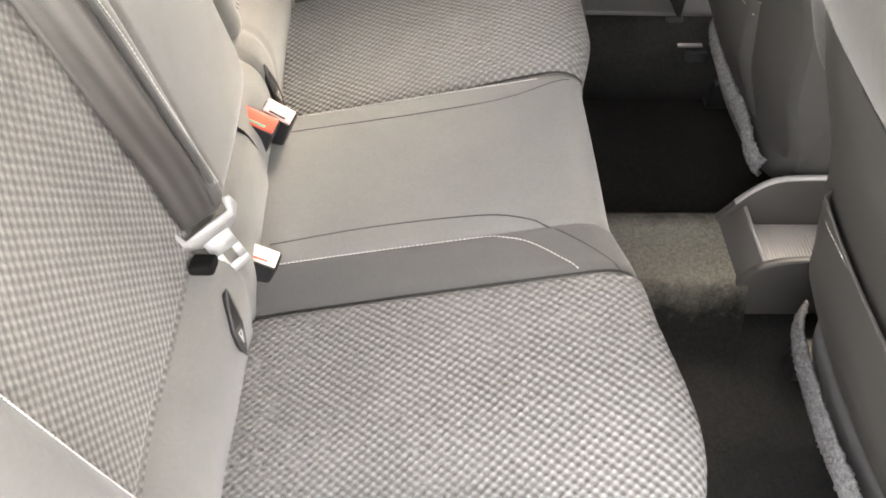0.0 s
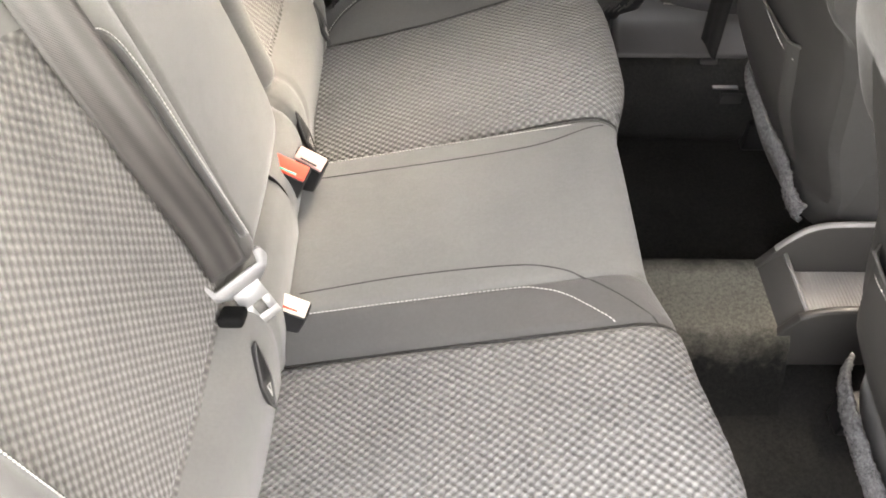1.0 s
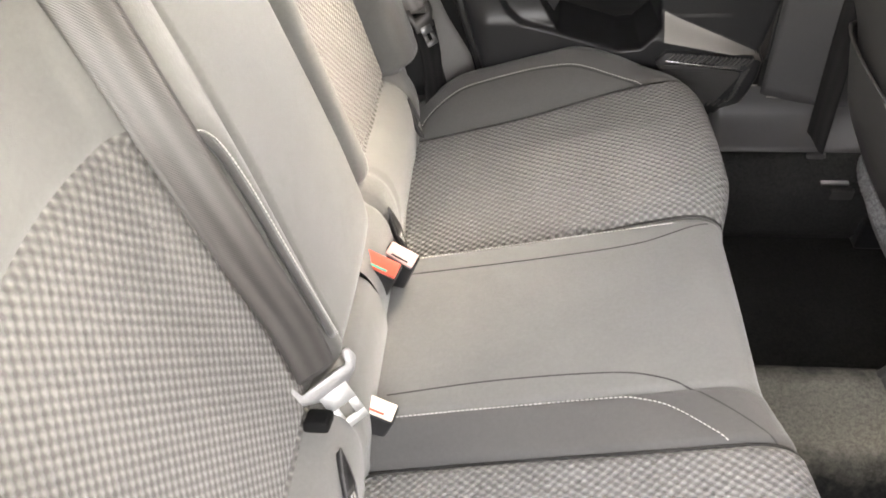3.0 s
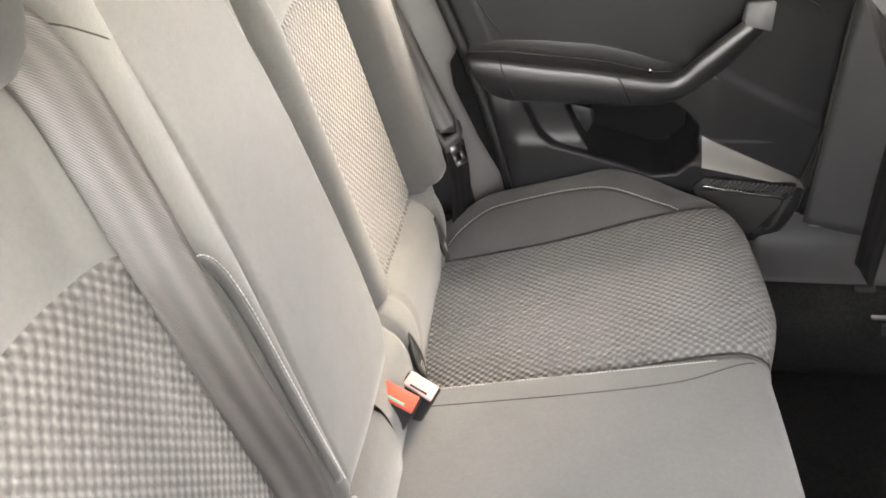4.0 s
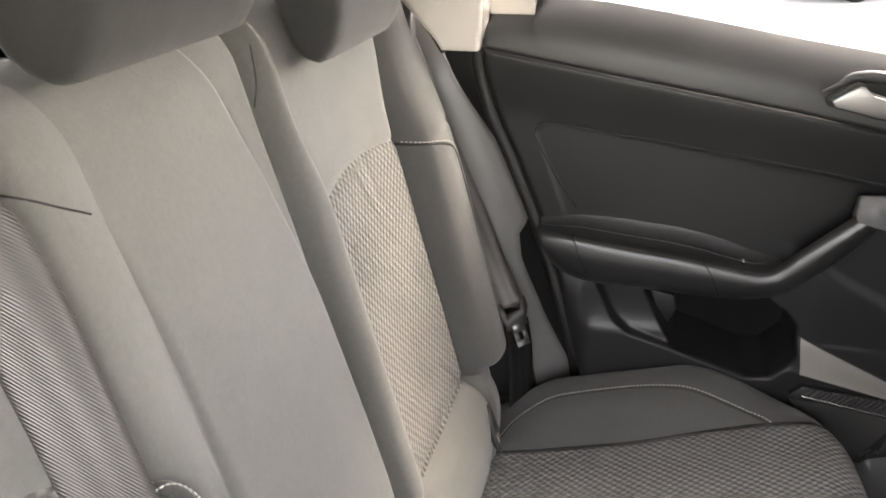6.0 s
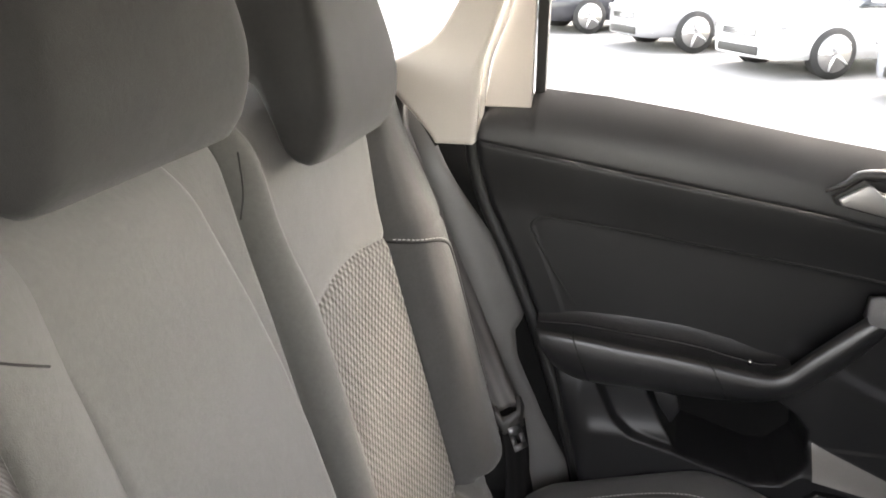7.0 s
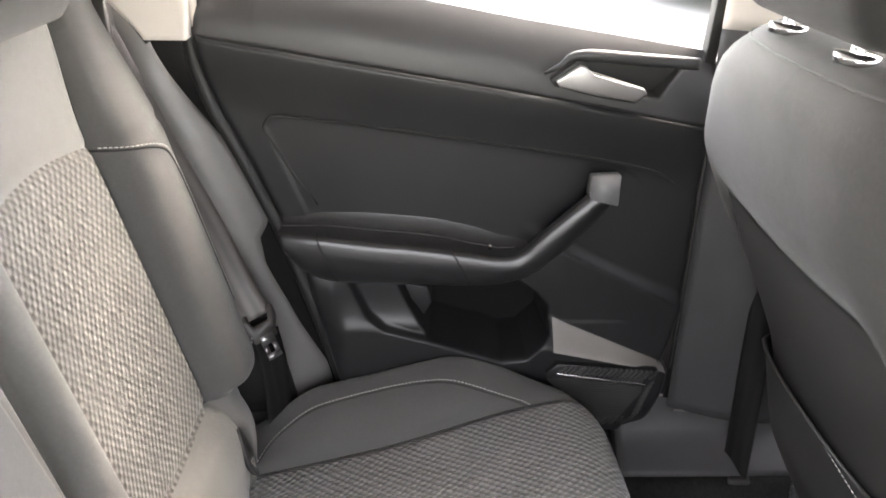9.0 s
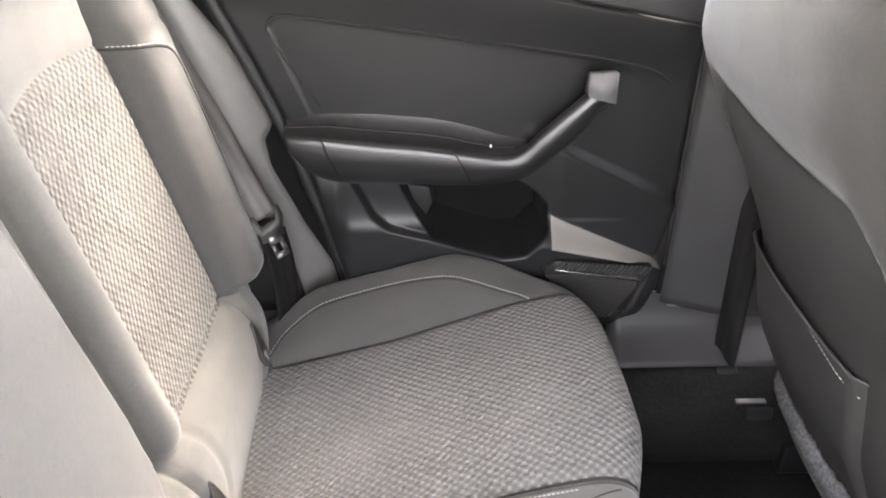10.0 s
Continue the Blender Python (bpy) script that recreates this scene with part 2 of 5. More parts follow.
def prism(outline, lo, hi, axis="y", bevel=0.0):
    """A polygon pushed along an axis: outline in the two other axes."""
    bm = bmesh.new()

    def place(p, d):
        return {"y": (p[0], d, p[1]), "x": (d, p[0], p[1]), "z": (p[0], p[1], d)}[axis]
    a = [bm.verts.new(place(p, lo)) for p in outline]
    b = [bm.verts.new(place(p, hi)) for p in outline]
    bm.faces.new(a)
    bm.faces.new(b[::-1])
    for k in range(len(a)):
        bm.faces.new((a[k], b[k], b[(k + 1) % len(a)], a[(k + 1) % len(a)]))
    bmesh.ops.recalc_face_normals(bm, faces=bm.faces)
    if bevel:
        bmesh.ops.bevel(bm, geom=list(bm.edges), offset=bevel, segments=2, profile=0.6, affect="EDGES")
    return bm


def curve_points(keys, count):
    """A smooth line through key points (Catmull-Rom), evenly sampled."""
    k = [Vector(p) for p in keys]
    k = [k[0] * 2 - k[1]] + k + [k[-1] * 2 - k[-2]]
    fine = []
    for i in range(1, len(k) - 2):
        for s in range(24):
            t = s / 24
            fine.append(0.5 * ((2 * k[i]) + (k[i + 1] - k[i - 1]) * t + (2 * k[i - 1] - 5 * k[i] + 4 * k[i + 1] - k[i + 2]) * t * t
                               + (3 * k[i] - k[i - 1] - 3 * k[i + 1] + k[i + 2]) * t ** 3))
    fine.append(k[-2])
    run = [0.0]
    for a, b in zip(fine, fine[1:]):
        run.append(run[-1] + (b - a).length)
    out, j = [], 0
    for i in range(count):
        s = run[-1] * i / (count - 1)
        while j < len(run) - 2 and run[j + 1] < s:
            j += 1
        f = (s - run[j]) / max(run[j + 1] - run[j], 1e-9)
        out.append(fine[j].lerp(fine[j + 1], min(max(f, 0), 1)))
    return out


def stitching(keys, length, gap=0.0058, width=0.0011):
    """Short thread dashes along a line, joined."""
    count = max(int(length / gap), 4)
    pts = curve_points(keys, count * 2)
    verts, faces = [], []
    for k in range(0, len(pts) - 1, 2):
        a, b = pts[k], pts[k].lerp(pts[k + 1], 1.35)
        d = (b - a).normalized()
        s = d.orthogonal().normalized() * width
        n = d.cross(s).normalized() * width
        base = len(verts)
        for p in (a, a.lerp(b, 0.5) , b):
            w = 0.7 if p is not a.lerp(b, 0.5) else 1
            verts += [p + s * w, p + n * w, p - s * w, p - n * w]
        for r in (0, 4):
            for q in range(4):
                faces.append((base + r + q, base + r + (q + 1) % 4, base + r + 4 + (q + 1) % 4, base + r + 4 + q))
        faces += [(base + 3, base + 2, base + 1, base), (base + 8, base + 9, base + 10, base + 11)]
    me = bpy.data.meshes.new("stitching")
    me.from_pydata([tuple(v) for v in verts], [], faces)
    return me


def lerp_table(table, x):
    xs, ys = zip(*table)
    return np.interp(x, xs, ys)


# ---- car shell ----
def ground_z(y):
    return float(lerp_table([(-400, -2.0), (0, -0.27), (8, -0.345), (9, -0.326), (60, 1.0), (400, 6.0)], y))


def build_shell():
    # outside ground: one sheet with a shallow gutter, rising gently away from the far side
    P = np.array([[(x, y, ground_z(y)) for y in (-400, -40, -8, 0, 4, 8, 9, 20, 60, 400)] for x in (-400, -60, -10, 0, 10, 60, 400)])
    tagged(part("ground", sheet(P, flip=True), ASPHALT), "pale sunlit asphalt of a car park", "ground", kind="structure")
    # carpeted floor with the tunnel in the middle
    ys = np.linspace(-0.78, 0.78, 105)
    xs = np.linspace(0.3, 1.6, 40)
    X, Y = np.meshgrid(xs, ys, indexing="ij")
    Z = 0.06 + 0.004 * np.sin(X * 9) * np.cos(Y * 7)
    me = sheet(np.stack([X, Y, Z], -1))
    tagged(part("floor", me, CARPET), "black carpet of the rear footwells", "floor", kind="structure")
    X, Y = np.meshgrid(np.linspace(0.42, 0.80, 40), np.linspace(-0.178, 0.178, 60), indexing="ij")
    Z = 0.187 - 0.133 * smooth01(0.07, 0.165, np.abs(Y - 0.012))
    tagged(part("floor_tunnel", sheet(np.stack([X, Y, Z], -1)), TUNNEL_CARPET), "black carpet over the floor tunnel, grey-brown on top from wear and painted light", "carpet", kind="structure")
    bm = boxed((-1.2, -0.85, 0.0), (1.7, 0.85, 0.05))
    tagged(part("underbody", bm, PLASTIC, smooth=False), "dark underbody below the carpet", "floor", kind="structure")
    # roof lining
    ys = np.linspace(-0.70, 0.70, 29)
    xs = np.linspace(-0.75, 1.35, 40)
    X, Y = np.meshgrid(xs, ys, indexing="ij")
    Z = 1.36 - 0.10 * (np.abs(Y) / 0.7) ** 4 - 0.08 * smooth01(-0.3, -0.75, X) * 1.0 - 0.05 * smooth01(0.9, 1.35, X)
    top = np.stack([X, Y, Z], -1)
    bm = joined([sheet(top, flip=True), sheet(top + np.array([0, 0, 0.04]))])
    tagged(part("ceiling", bm, BEIGE), "pale cloth roof lining", "ceiling", kind="structure")


build_shell()


# ---- rear bench ----
MIDDLE_EDGE = {1: 0.154, -1: 0.146}  # half width of the middle panel on the far and the near side


def cushion_top(x, a, sign=1):
    """Height of the bench cushion at x and distance a from the middle."""
    base = 0.335 + 0.22 * x
    hollow = 0.058 * (1 - smooth01(-0.02, 0.45, x)) * (1 - 0.65 * smooth01(0.28, 0.50, a))
    edge = gusset_edge(x, sign)
    mid = MIDDLE_EDGE[sign]
    t = np.clip((a - mid) / (edge - mid), 0, 1)
    z = base + 0.004 * (1 - (np.minimum(a, mid) / mid) ** 2) - hollow * t
    z = z + 0.010 * np.sin(np.clip((a - edge) / 0.3, 0, 1) * math.pi)
    s = np.clip((a - bolster_seam(x)) / (0.65 - bolster_seam(x)), 0, 1)
    z = z + (0.055 * smooth01(-0.02, 0.12, x) + 0.012) * np.sin(np.minimum(s, 1) ** 0.75 * math.pi * 0.62) * (1 - smooth01(0.30, 0.47, x))
    for seam, deep, wide in ((mid, 0.004, 0.004), (edge, 0.008, 0.006), (bolster_seam(x), 0.006, 0.006)):
        z = z - deep * np.exp(-((a - seam) / wide) ** 2)
    return z


def gusset_edge(x, sign=-1):
    """Outer edge of the gusset beside the middle panel; narrow on the far side."""
    return 0.190 + 0.036 * smooth01(0.0, 0.45, x) if sign < 0 else 0.164 + 0.0 * np.asarray(x, float)


def bolster_seam(x):
    return 0.505 + 0.025 * smooth01(0.2, 0.46, x) + 0.25 * np.clip(x - 0.47, 0, 1)


def cushion_skin(X, A, sign=1):
    """The cushion's cover, hanging over its front and outer edge."""
    fx = 0.514 + 0.028 * smooth01(0.12, 0.26, A)
    if sign < 0:
        fx = fx + 0.022 * smooth01(0.25, 0.45, A)
    cx, cy, rx, ry, soft = fx - 0.16, 0.445, 0.16, 0.20, 0.065
    qx, qy = np.maximum((X - cx) / rx, 0), np.maximum((A - cy) / ry, 0)
    q = np.sqrt(qx * qx + qy * qy) + 1e-9
    w = (qx * qx * rx + qy * qy * ry) / (q * q)
    d = np.where(q > 1e-6, (1 - q) * np.where(q > 1e-6, w, rx), 1.0)
    d = np.where((qx <= 0) & (qy <= 0), 1.0, d)
    out = np.maximum(-d, 0)
    k = np.where(q > 1, 1 / q, 1.0)
    Xc = np.where(qx > 0, cx + (X - cx) * k, X)
    Ac = np.where(qy > 0, cy + (A - cy) * k, A)
    inner = np.clip(d, 0, soft)
    drop = soft * 0.75 * (1 - np.sqrt(np.clip(1 - ((soft - inner) / soft) ** 2, 0, 1)))
    Z = cushion_top(Xc, Ac, sign) - drop - out * 0.98
    Xc = Xc - 0.18 * np.maximum(out - 0.03, 0) * (qx > 0)
    return Xc, Ac, Z


def cushion_panel(lo, hi, sign, step=0.005):
    """One cover panel between two lines a = lo(x) and a = hi(x)."""
    xs = np.arange(-0.03, 0.73, step)
    n = max(int((hi(0.3) - lo(0.3)) / step), 3)
    X = np.repeat(xs[:, None], n + 1, 1)
    L, H = lo(X), hi(X)
    A = L + (H - L) * np.linspace(0, 1, n + 1)[None, :]
    Xc, Ac, Z = cushion_skin(X, np.abs(A), sign)
    if lo(0.3) < 0:  # the middle panel: each half after its own side
        Xn, An, Zn = cushion_skin(X, np.abs(A), -sign)
        Xc, Ac, Z = np.where(A < 0, Xn, Xc), np.where(A < 0, An, Ac), np.where(A < 0, Zn, Z)
    P = np.stack([Xc, np.sign(A) * Ac * sign, Z], -1)
    return sheet(P, np.stack([A, X], -1), flip=sign < 0)


def const(v):
    return lambda x: np.zeros_like(np.asarray(x, float)) + v


def surface_line(xs, As, sign, lift=0.001):
    X, A = np.array(xs, float), np.array(As, float)
    Xc, Ac, Z = cushion_skin(X, A, sign)
    return [(x, a * sign, z + lift) for x, a, z in zip(Xc, Ac, Z)]


def dense(keys, n=40):
    p = curve_points([(a, b, 0) for a, b in keys], n)
    return [v.x for v in p], [v.y for v in p]


def seam_cord(points, name, parent, material, radius=0.0016):
    return part(name, tube(points, radius, 6), material, parent)


def build_cushion():
    bench = thing("rear_bench_assembly", "grey cloth rear bench cushion with embossed outer seats and plain middle", "car seat", at=(0.25, 0, 0.1))
    part("middle_panel", cushion_panel(const(-0.146), const(0.154), 1), CLOTH, bench, "smooth grey cloth middle panel")
    for sign, side in ((1, "far"), (-1, "near")):
        def rim(x, s=sign):
            return gusset_edge(x, s)
        part("gusset", cushion_panel(const(MIDDLE_EDGE[sign]), rim, sign, 0.004), CLOTH_DARK, bench, "plain dark cloth gusset")
        part("seat_panel", cushion_panel(rim, bolster_seam, sign, 0.005), PATTERN, bench, "embossed dotted grey cloth seat panel")
        part("bolster", cushion_panel(bolster_seam, const(0.80), sign, 0.006), CLOTH_DARK, bench, "plain charcoal cloth bolster")
        # sewn joints beside the seat panel
        xs = list(np.linspace(0.02, 0.56, 60))
        seam_cord(surface_line(xs, [float(bolster_seam(v)) for v in xs], sign, 0.0016), "seam", bench, SEAM, 0.0021)
        seam_cord(surface_line(xs, [float(rim(v)) for v in xs], sign, 0.0016), "seam", bench, SEAM, 0.0021)
        # topstitching along the bolster
        xs, As = dense([(0.022, 0.505), (0.03, 0.525), (0.055, 0.550), (0.115, 0.565), (0.20, 0.569), (0.28, 0.566), (0.37, 0.552), (0.415, 0.540), (0.445, 0.528)], 60)
        line = surface_line(xs, As, sign, 0.0012)
        part("stitching", stitching(line, 0.50), THREAD, bench, "pale contrast topstitching")
        seam_cord(surface_line(xs, [a - 0.003 for a in As], sign, -0.0004), "seam", bench, SEAM)
        # welt on the middle panel's edge
        xs, As = dense([(0.055, 0.147), (0.19, 0.147), (0.33, 0.150), (0.37, 0.157), (0.405, 0.174), (0.455, 0.220)] if sign < 0 else [(0.055, 0.145), (0.25, 0.145), (0.37, 0.145), (0.44, 0.145)], 50)
        part("stitching", stitching(surface_line(xs, As, sign, 0.0014), 0.44), THREAD, bench, "pale contrast topstitching")
        xs, As = dense([(0.05, 0.114), (0.19, 0.108), (0.33, 0.113), (0.39, 0.126), (0.437, 0.155), (0.51, 0.225)] if sign < 0 else [(0.045, 0.112), (0.26, 0.108), (0.38, 0.111), (0.44, 0.125), (0.49, 0.144)], 50)
        seam_cord(surface_line(xs, As, sign, -0.0006), "seam", bench, SEAM, 0.0013)
    part("seat_base", boxed((0.02, -0.60, 0.08), (0.46, 0.60, 0.27), 0.03), PLASTIC, bench)
    return bench


build_cushion()


# backrest: x from height and distance to the middle
def back_plane(z):
    return 0.11 - 0.26 * z


EDGE_R, EDGE_B = 0.207, 0.655


def edge_p(sign):
    return 0.470 if sign > 0 else 0.545


# edges of the middle panel: y at each height
PANEL_NEAR = [(0.47, -0.152), (0.574, -0.149), (0.637, -0.141), (0.736, -0.130), (0.814, -0.131), (0.889, -0.136), (0.948, -0.145), (0.987, -0.155), (1.036, -0.166), (1.07, -0.172)]
PANEL_FAR = [(0.462, 0.060), (0.494, 0.078), (0.535, 0.095), (0.608, 0.101), (0.68, 0.099), (0.75, 0.095), (0.81, 0.091), (0.875, 0.081), (0.933, 0.067), (0.988, 0.050), (1.037, 0.035), (1.07, 0.028)]
PAD_EDGE = [(0.46, 0.160), (0.65, 0.161), (0.74, 0.161), (0.785, 0.166), (0.81, 0.178), (0.828, 0.198), (0.85, 0.212), (1.06, 0.222)]


def back_proud(a, z, sign):
    """How far the backrest stands out of its plane."""
    EDGE_P = edge_p(sign)
    p = np.zeros_like(a)
    if sign > 0:
        roll = np.clip((a - 0.146) / (EDGE_R - 0.146), 0, 1)
        p = p + np.where(a < EDGE_R, 0.022 * np.sin(roll * math.pi), 0) * smooth01(0.44, 0.52, z)
    else:  # the belt pad, ending in a piped edge above the belt's recess
        edge = lerp_table(PAD_EDGE, z)
        p = p + (0.021 + 0.014 * np.sin(np.clip((a - 0.13) / (edge - 0.115), 0, 1) * math.pi)) * (1 - smooth01(edge, edge + 0.030 + 0.012 * smooth01(0.8, 0.86, z), a)) * smooth01(0.43, 0.50, z)
    pat = np.clip((a - EDGE_R) / (EDGE_P - EDGE_R), 0, 1)
    p = p - 0.008 * np.sin(pat * math.pi)
    bol = np.clip((a - EDGE_P) / (EDGE_B - EDGE_P), 0, 1)
    fade = smooth01(0.455, 0.50, z) * (1 - 0.55 * smooth01(0.82, 1.0, z))
    p = p + np.where(a > EDGE_P, 0.054 * np.sin(bol ** 0.52 * math.pi * 0.93) * fade, 0)
    if sign < 0:
        p = p + 0.010 * smooth01(0.45, 0.9, z)
    for seam, deep in ((EDGE_R, 0.005), (EDGE_P, 0.014), (0.146, 0.02 if sign > 0 else 0.0)):
        p = p - deep * np.exp(-((a - seam) / 0.007) ** 2)
    # lower apron swells over the crease
    p = p + 0.030 * np.sin(np.clip((pattern_foot(a, sign) + 0.004 - z) / 0.115, 0, 1.5) ** 0.62 * math.pi * 0.8)
    p = p - 0.012 * np.exp(-((z - pattern_foot(a, sign)) / 0.009) ** 2)
    p = p - 0.004 * np.exp(-((z - pattern_head(a)) / 0.006) ** 2) * (a > EDGE_R)
    return p


def pattern_foot(a, sign=1):
    return (0.478 if sign > 0 else NEAR_FOOT) - 0.012 * smooth01(0.2, 0.35, a) + 0.012 * smooth01(0.35, 0.48, a)


NEAR_FOOT = 0.462


def pattern_head(a):
    return 0.846 + 0.012 * np.sin(np.clip((a - EDGE_R) / 0.263, 0, 1) * math.pi)


def back_skin(A, Z, sign, top=1.062, side=EDGE_B):
    if sign > 0:
        side = np.clip(0.627 + 0.14 * (0.86 - Z), 0.602, 0.664)
        side = side - 0.085 * (1 - np.sqrt(1 - np.clip((0.56 - Z) / 0.088, 0, 1) ** 2))
    out = np.maximum(Z - top, 0)
    rise = np.clip(Z - (top - 0.05), 0, 0.05)
    over = np.maximum(A - side, 0)
    near = np.clip(A - (side - 0.04), 0, 0.04)
    Zc, Ac = np.minimum(Z, top), np.minimum(A, side)
    X = back_plane(Zc) + back_proud(Ac, Zc, sign)
    X = X - 0.05 * (1 - np.sqrt(np.clip(1 - (rise / 0.05) ** 2, 0, 1))) - out
    X = X - 0.04 * (1 - np.sqrt(np.clip(1 - (near / 0.04) ** 2, 0, 1))) - over
    if sign > 0:  # the apron turns back at its outer end
        X = X - 0.05 * np.clip((Ac - 0.505) / 0.05, 0, 1.3) ** 2 * (Zc < 0.475)
    return X, Ac, Zc


def back_panel(alo, ahi, zlo, zhi, sign, step=0.006):
    n = max(int((ahi - alo) / step), 3)
    m = max(int((np.max(zhi(np.array([alo, ahi]))) - np.min(zlo(np.array([alo, ahi])))) / step), 3)
    a = np.linspace(alo, ahi, n + 1)
    A = np.repeat(a[None, :], m + 1, 0)
    lo, hi = zlo(A), zhi(A)
    Z = lo + (hi - lo) * np.linspace(0, 1, m + 1)[:, None]
    X, Ac, Zc = back_skin(A, Z, sign)
    if sign > 0:  # the bolster narrows towards its top
        Ac = Ac + 0.034 * smooth01(0.86, 1.0, Zc) * np.exp(-((Ac - 0.47) / 0.07) ** 2) - 0.028 * smooth01(0.86, 0.97, Zc) * np.exp(-((Ac - 0.207) / 0.05) ** 2)
    return sheet(np.stack([X, Ac * sign, Zc], -1), np.stack([A, Z], -1), flip=sign > 0)


def back_line(keys, sign, lift=0.0012, n=50):
    As, Zs = dense(keys, n)
    X, A, Z = back_skin(np.array(As), np.array(Zs), sign)
    return [(x + lift, a * sign, z) for x, a, z in zip(X, A, Z)]


def build_backrest():
    back = thing("folding_bench_assembly", "grey cloth rear backrest with ribbed embossed panels and raised bolsters", "car seat", at=(-0.05, 0, 0.33))
    # middle panel: a long flat cushion, parted from the far seat by an open gap and sewn to the belt pad
    zs = np.linspace(0.462, 1.13, 110)
    U, Z = np.meshgrid(np.linspace(0, 1, 65), zs)
    lo = lerp_table(PANEL_NEAR, np.minimum(Z, 1.062))
    hi = lerp_table(PANEL_FAR, np.minimum(Z, 1.062))
    far_edge = np.clip((1 - U) * (hi - lo) / 0.016, 0, 1)
    near_edge = U * (hi - lo)
    crown = np.sqrt(1 - (1 - far_edge) ** 2) * (1 - 0.16 * np.exp(-(near_edge / 0.005) ** 2))
    crown = crown * (0.96 + 0.05 * np.sin(U * math.pi))
    puff = np.sqrt(1 - (1 - np.clip((Z - 0.462) / 0.05, 0, 1)) ** 2)
    Zc = np.minimum(Z, 1.062)
    over = np.maximum(Z - 1.062, 0)
    rise = np.clip(Z - 1.012, 0, 0.05)
    X = back_plane(Zc) - 0.03 + 0.068 * crown * (0.35 + 0.65 * puff) - 0.05 * (1 - np.sqrt(1 - (rise / 0.05) ** 2)) - over
    Y = lo + (hi - lo) * U
    part("middle_panel", sheet(np.stack([X, Y, Zc], -1), np.stack([Y, Z], -1), flip=True), BACK_CLOTH, back, "smooth grey cloth middle panel")
    # sewn joint of panel and pad, and the folded corner beside the far roll
    zz = np.linspace(0.60, 1.03, 40)
    seam_cord([(float(back_plane(z)) + 0.0268, float(lerp_table(PANEL_NEAR, z)), float(z)) for z in zz], "seam", back, SEAM, 0.0014)
    seam_cord(curve_points([(-0.128, 0.106, 0.981), (-0.133, 0.124, 1.000), (-0.141, 0.136, 1.030)], 12), "seam", back, SEAM, 0.0008)
    for sign in (1, -1):
        EDGE_P = edge_p(sign)

        def foot(a, s=sign):
            return pattern_foot(a, s)
        part("inner_roll", back_panel(0.0, EDGE_R, foot, const(1.13), sign, 0.005), BACK_CLOTH, back, "padded grey cloth roll")
        part("back_panel", back_panel(EDGE_R, EDGE_P, foot, pattern_head, sign, 0.006), PATTERN_BACK, back, "ribbed embossed grey cloth panel")
        part("upper_panel", back_panel(EDGE_R, EDGE_P, pattern_head, const(1.13), sign, 0.008), BACK_CLOTH, back, "smooth grey cloth upper panel")
        part("bolster", back_panel(EDGE_P, 0.76, foot, const(1.13), sign, 0.007), CLOTH_DARK, back, "plain charcoal cloth side bolster")
        part("apron", back_panel(0.0, 0.565 if sign > 0 else 0.70, const(0.29), foot, sign, 0.007), BACK_CLOTH, back, "smooth grey cloth lower apron")
        keys = [(0.472, 0.842), (0.51, 0.836), (0.547, 0.815), (0.569, 0.77), (0.583, 0.70), (0.597, 0.60), (0.602, 0.53), (0.592, 0.48)] if sign > 0 else [(0.556, 0.84), (0.560, 0.75), (0.561, 0.65), (0.560, 0.56), (0.558, 0.49)]
        part("stitching", stitching(back_line(keys, sign, 0.002), 0.46), THREAD, back, "pale contrast topstitching")
        seam_cord(back_line([(a - 0.003, z - 0.003) for a, z in keys], sign, 0.0002), "seam", back, SEAM)
        if sign > 0:
            zr = np.linspace(0.57, 1.02, 30)
            side = np.clip(0.627 + 0.14 * (0.86 - zr), 0.602, 0.664)
            xr = back_skin(side - 0.004, zr, sign)[0]
            rim = [(float(x) + 0.002, float(y) + 0.001, float(z)) for x, y, z in zip(xr, side, zr)]
            # black strip drawn in place of the shadow between bolster and side trim
            part("edge_gap_shade", tube(rim, 0.0056, 8), SHADE_BLACK, back, "black strip for the shaded gap behind the bolster")
            part("stitching", stitching(back_line([(0.211, 0.50), (0.210, 0.62), (0.209, 0.74)], sign), 0.25), THREAD, back, "pale contrast topstitching")
    # piping beside the fastened belt
    keys = [(back_plane(z) + 0.046, y, z) for y, z in ((-0.212, 0.828), (-0.193, 0.823), (-0.178, 0.806), (-0.170, 0.780), (-0.166, 0.735), (-0.166, 0.67), (-0.166, 0.59), (-0.165, 0.53))]
    part("stitching", stitching(curve_points(keys, 30), 0.34), THREAD, back, "pale contrast topstitching")
    part("piping", tube(curve_points([(x - 0.006, y - 0.002, z - 0.002) for x, y, z in keys], 40), 0.0046, 8), CLOTH_DARK, back)
    seam_cord(back_line([(0.240, 1.030), (0.203, 1.012), (0.178, 0.997), (0.155, 0.984)], -1, 0.0, 12), "seam", back, SEAM, 0.0008)
    part("buckle_slot", boxed((-0.020, -0.016, -0.007), (0.010, 0.016, 0.007), 0.006, Matrix.Translation((0.006, -0.240, 0.466)) @ Matrix.Rotation(radians(-20), 4, "X"), 3), SHADE_BLACK, back, "black slot in the seat crease")
    part("back_frame", boxed((-0.36, -0.62, 0.25), (-0.20, 0.62, 1.0), 0.02), PLASTIC, back)
    return back


build_backrest()


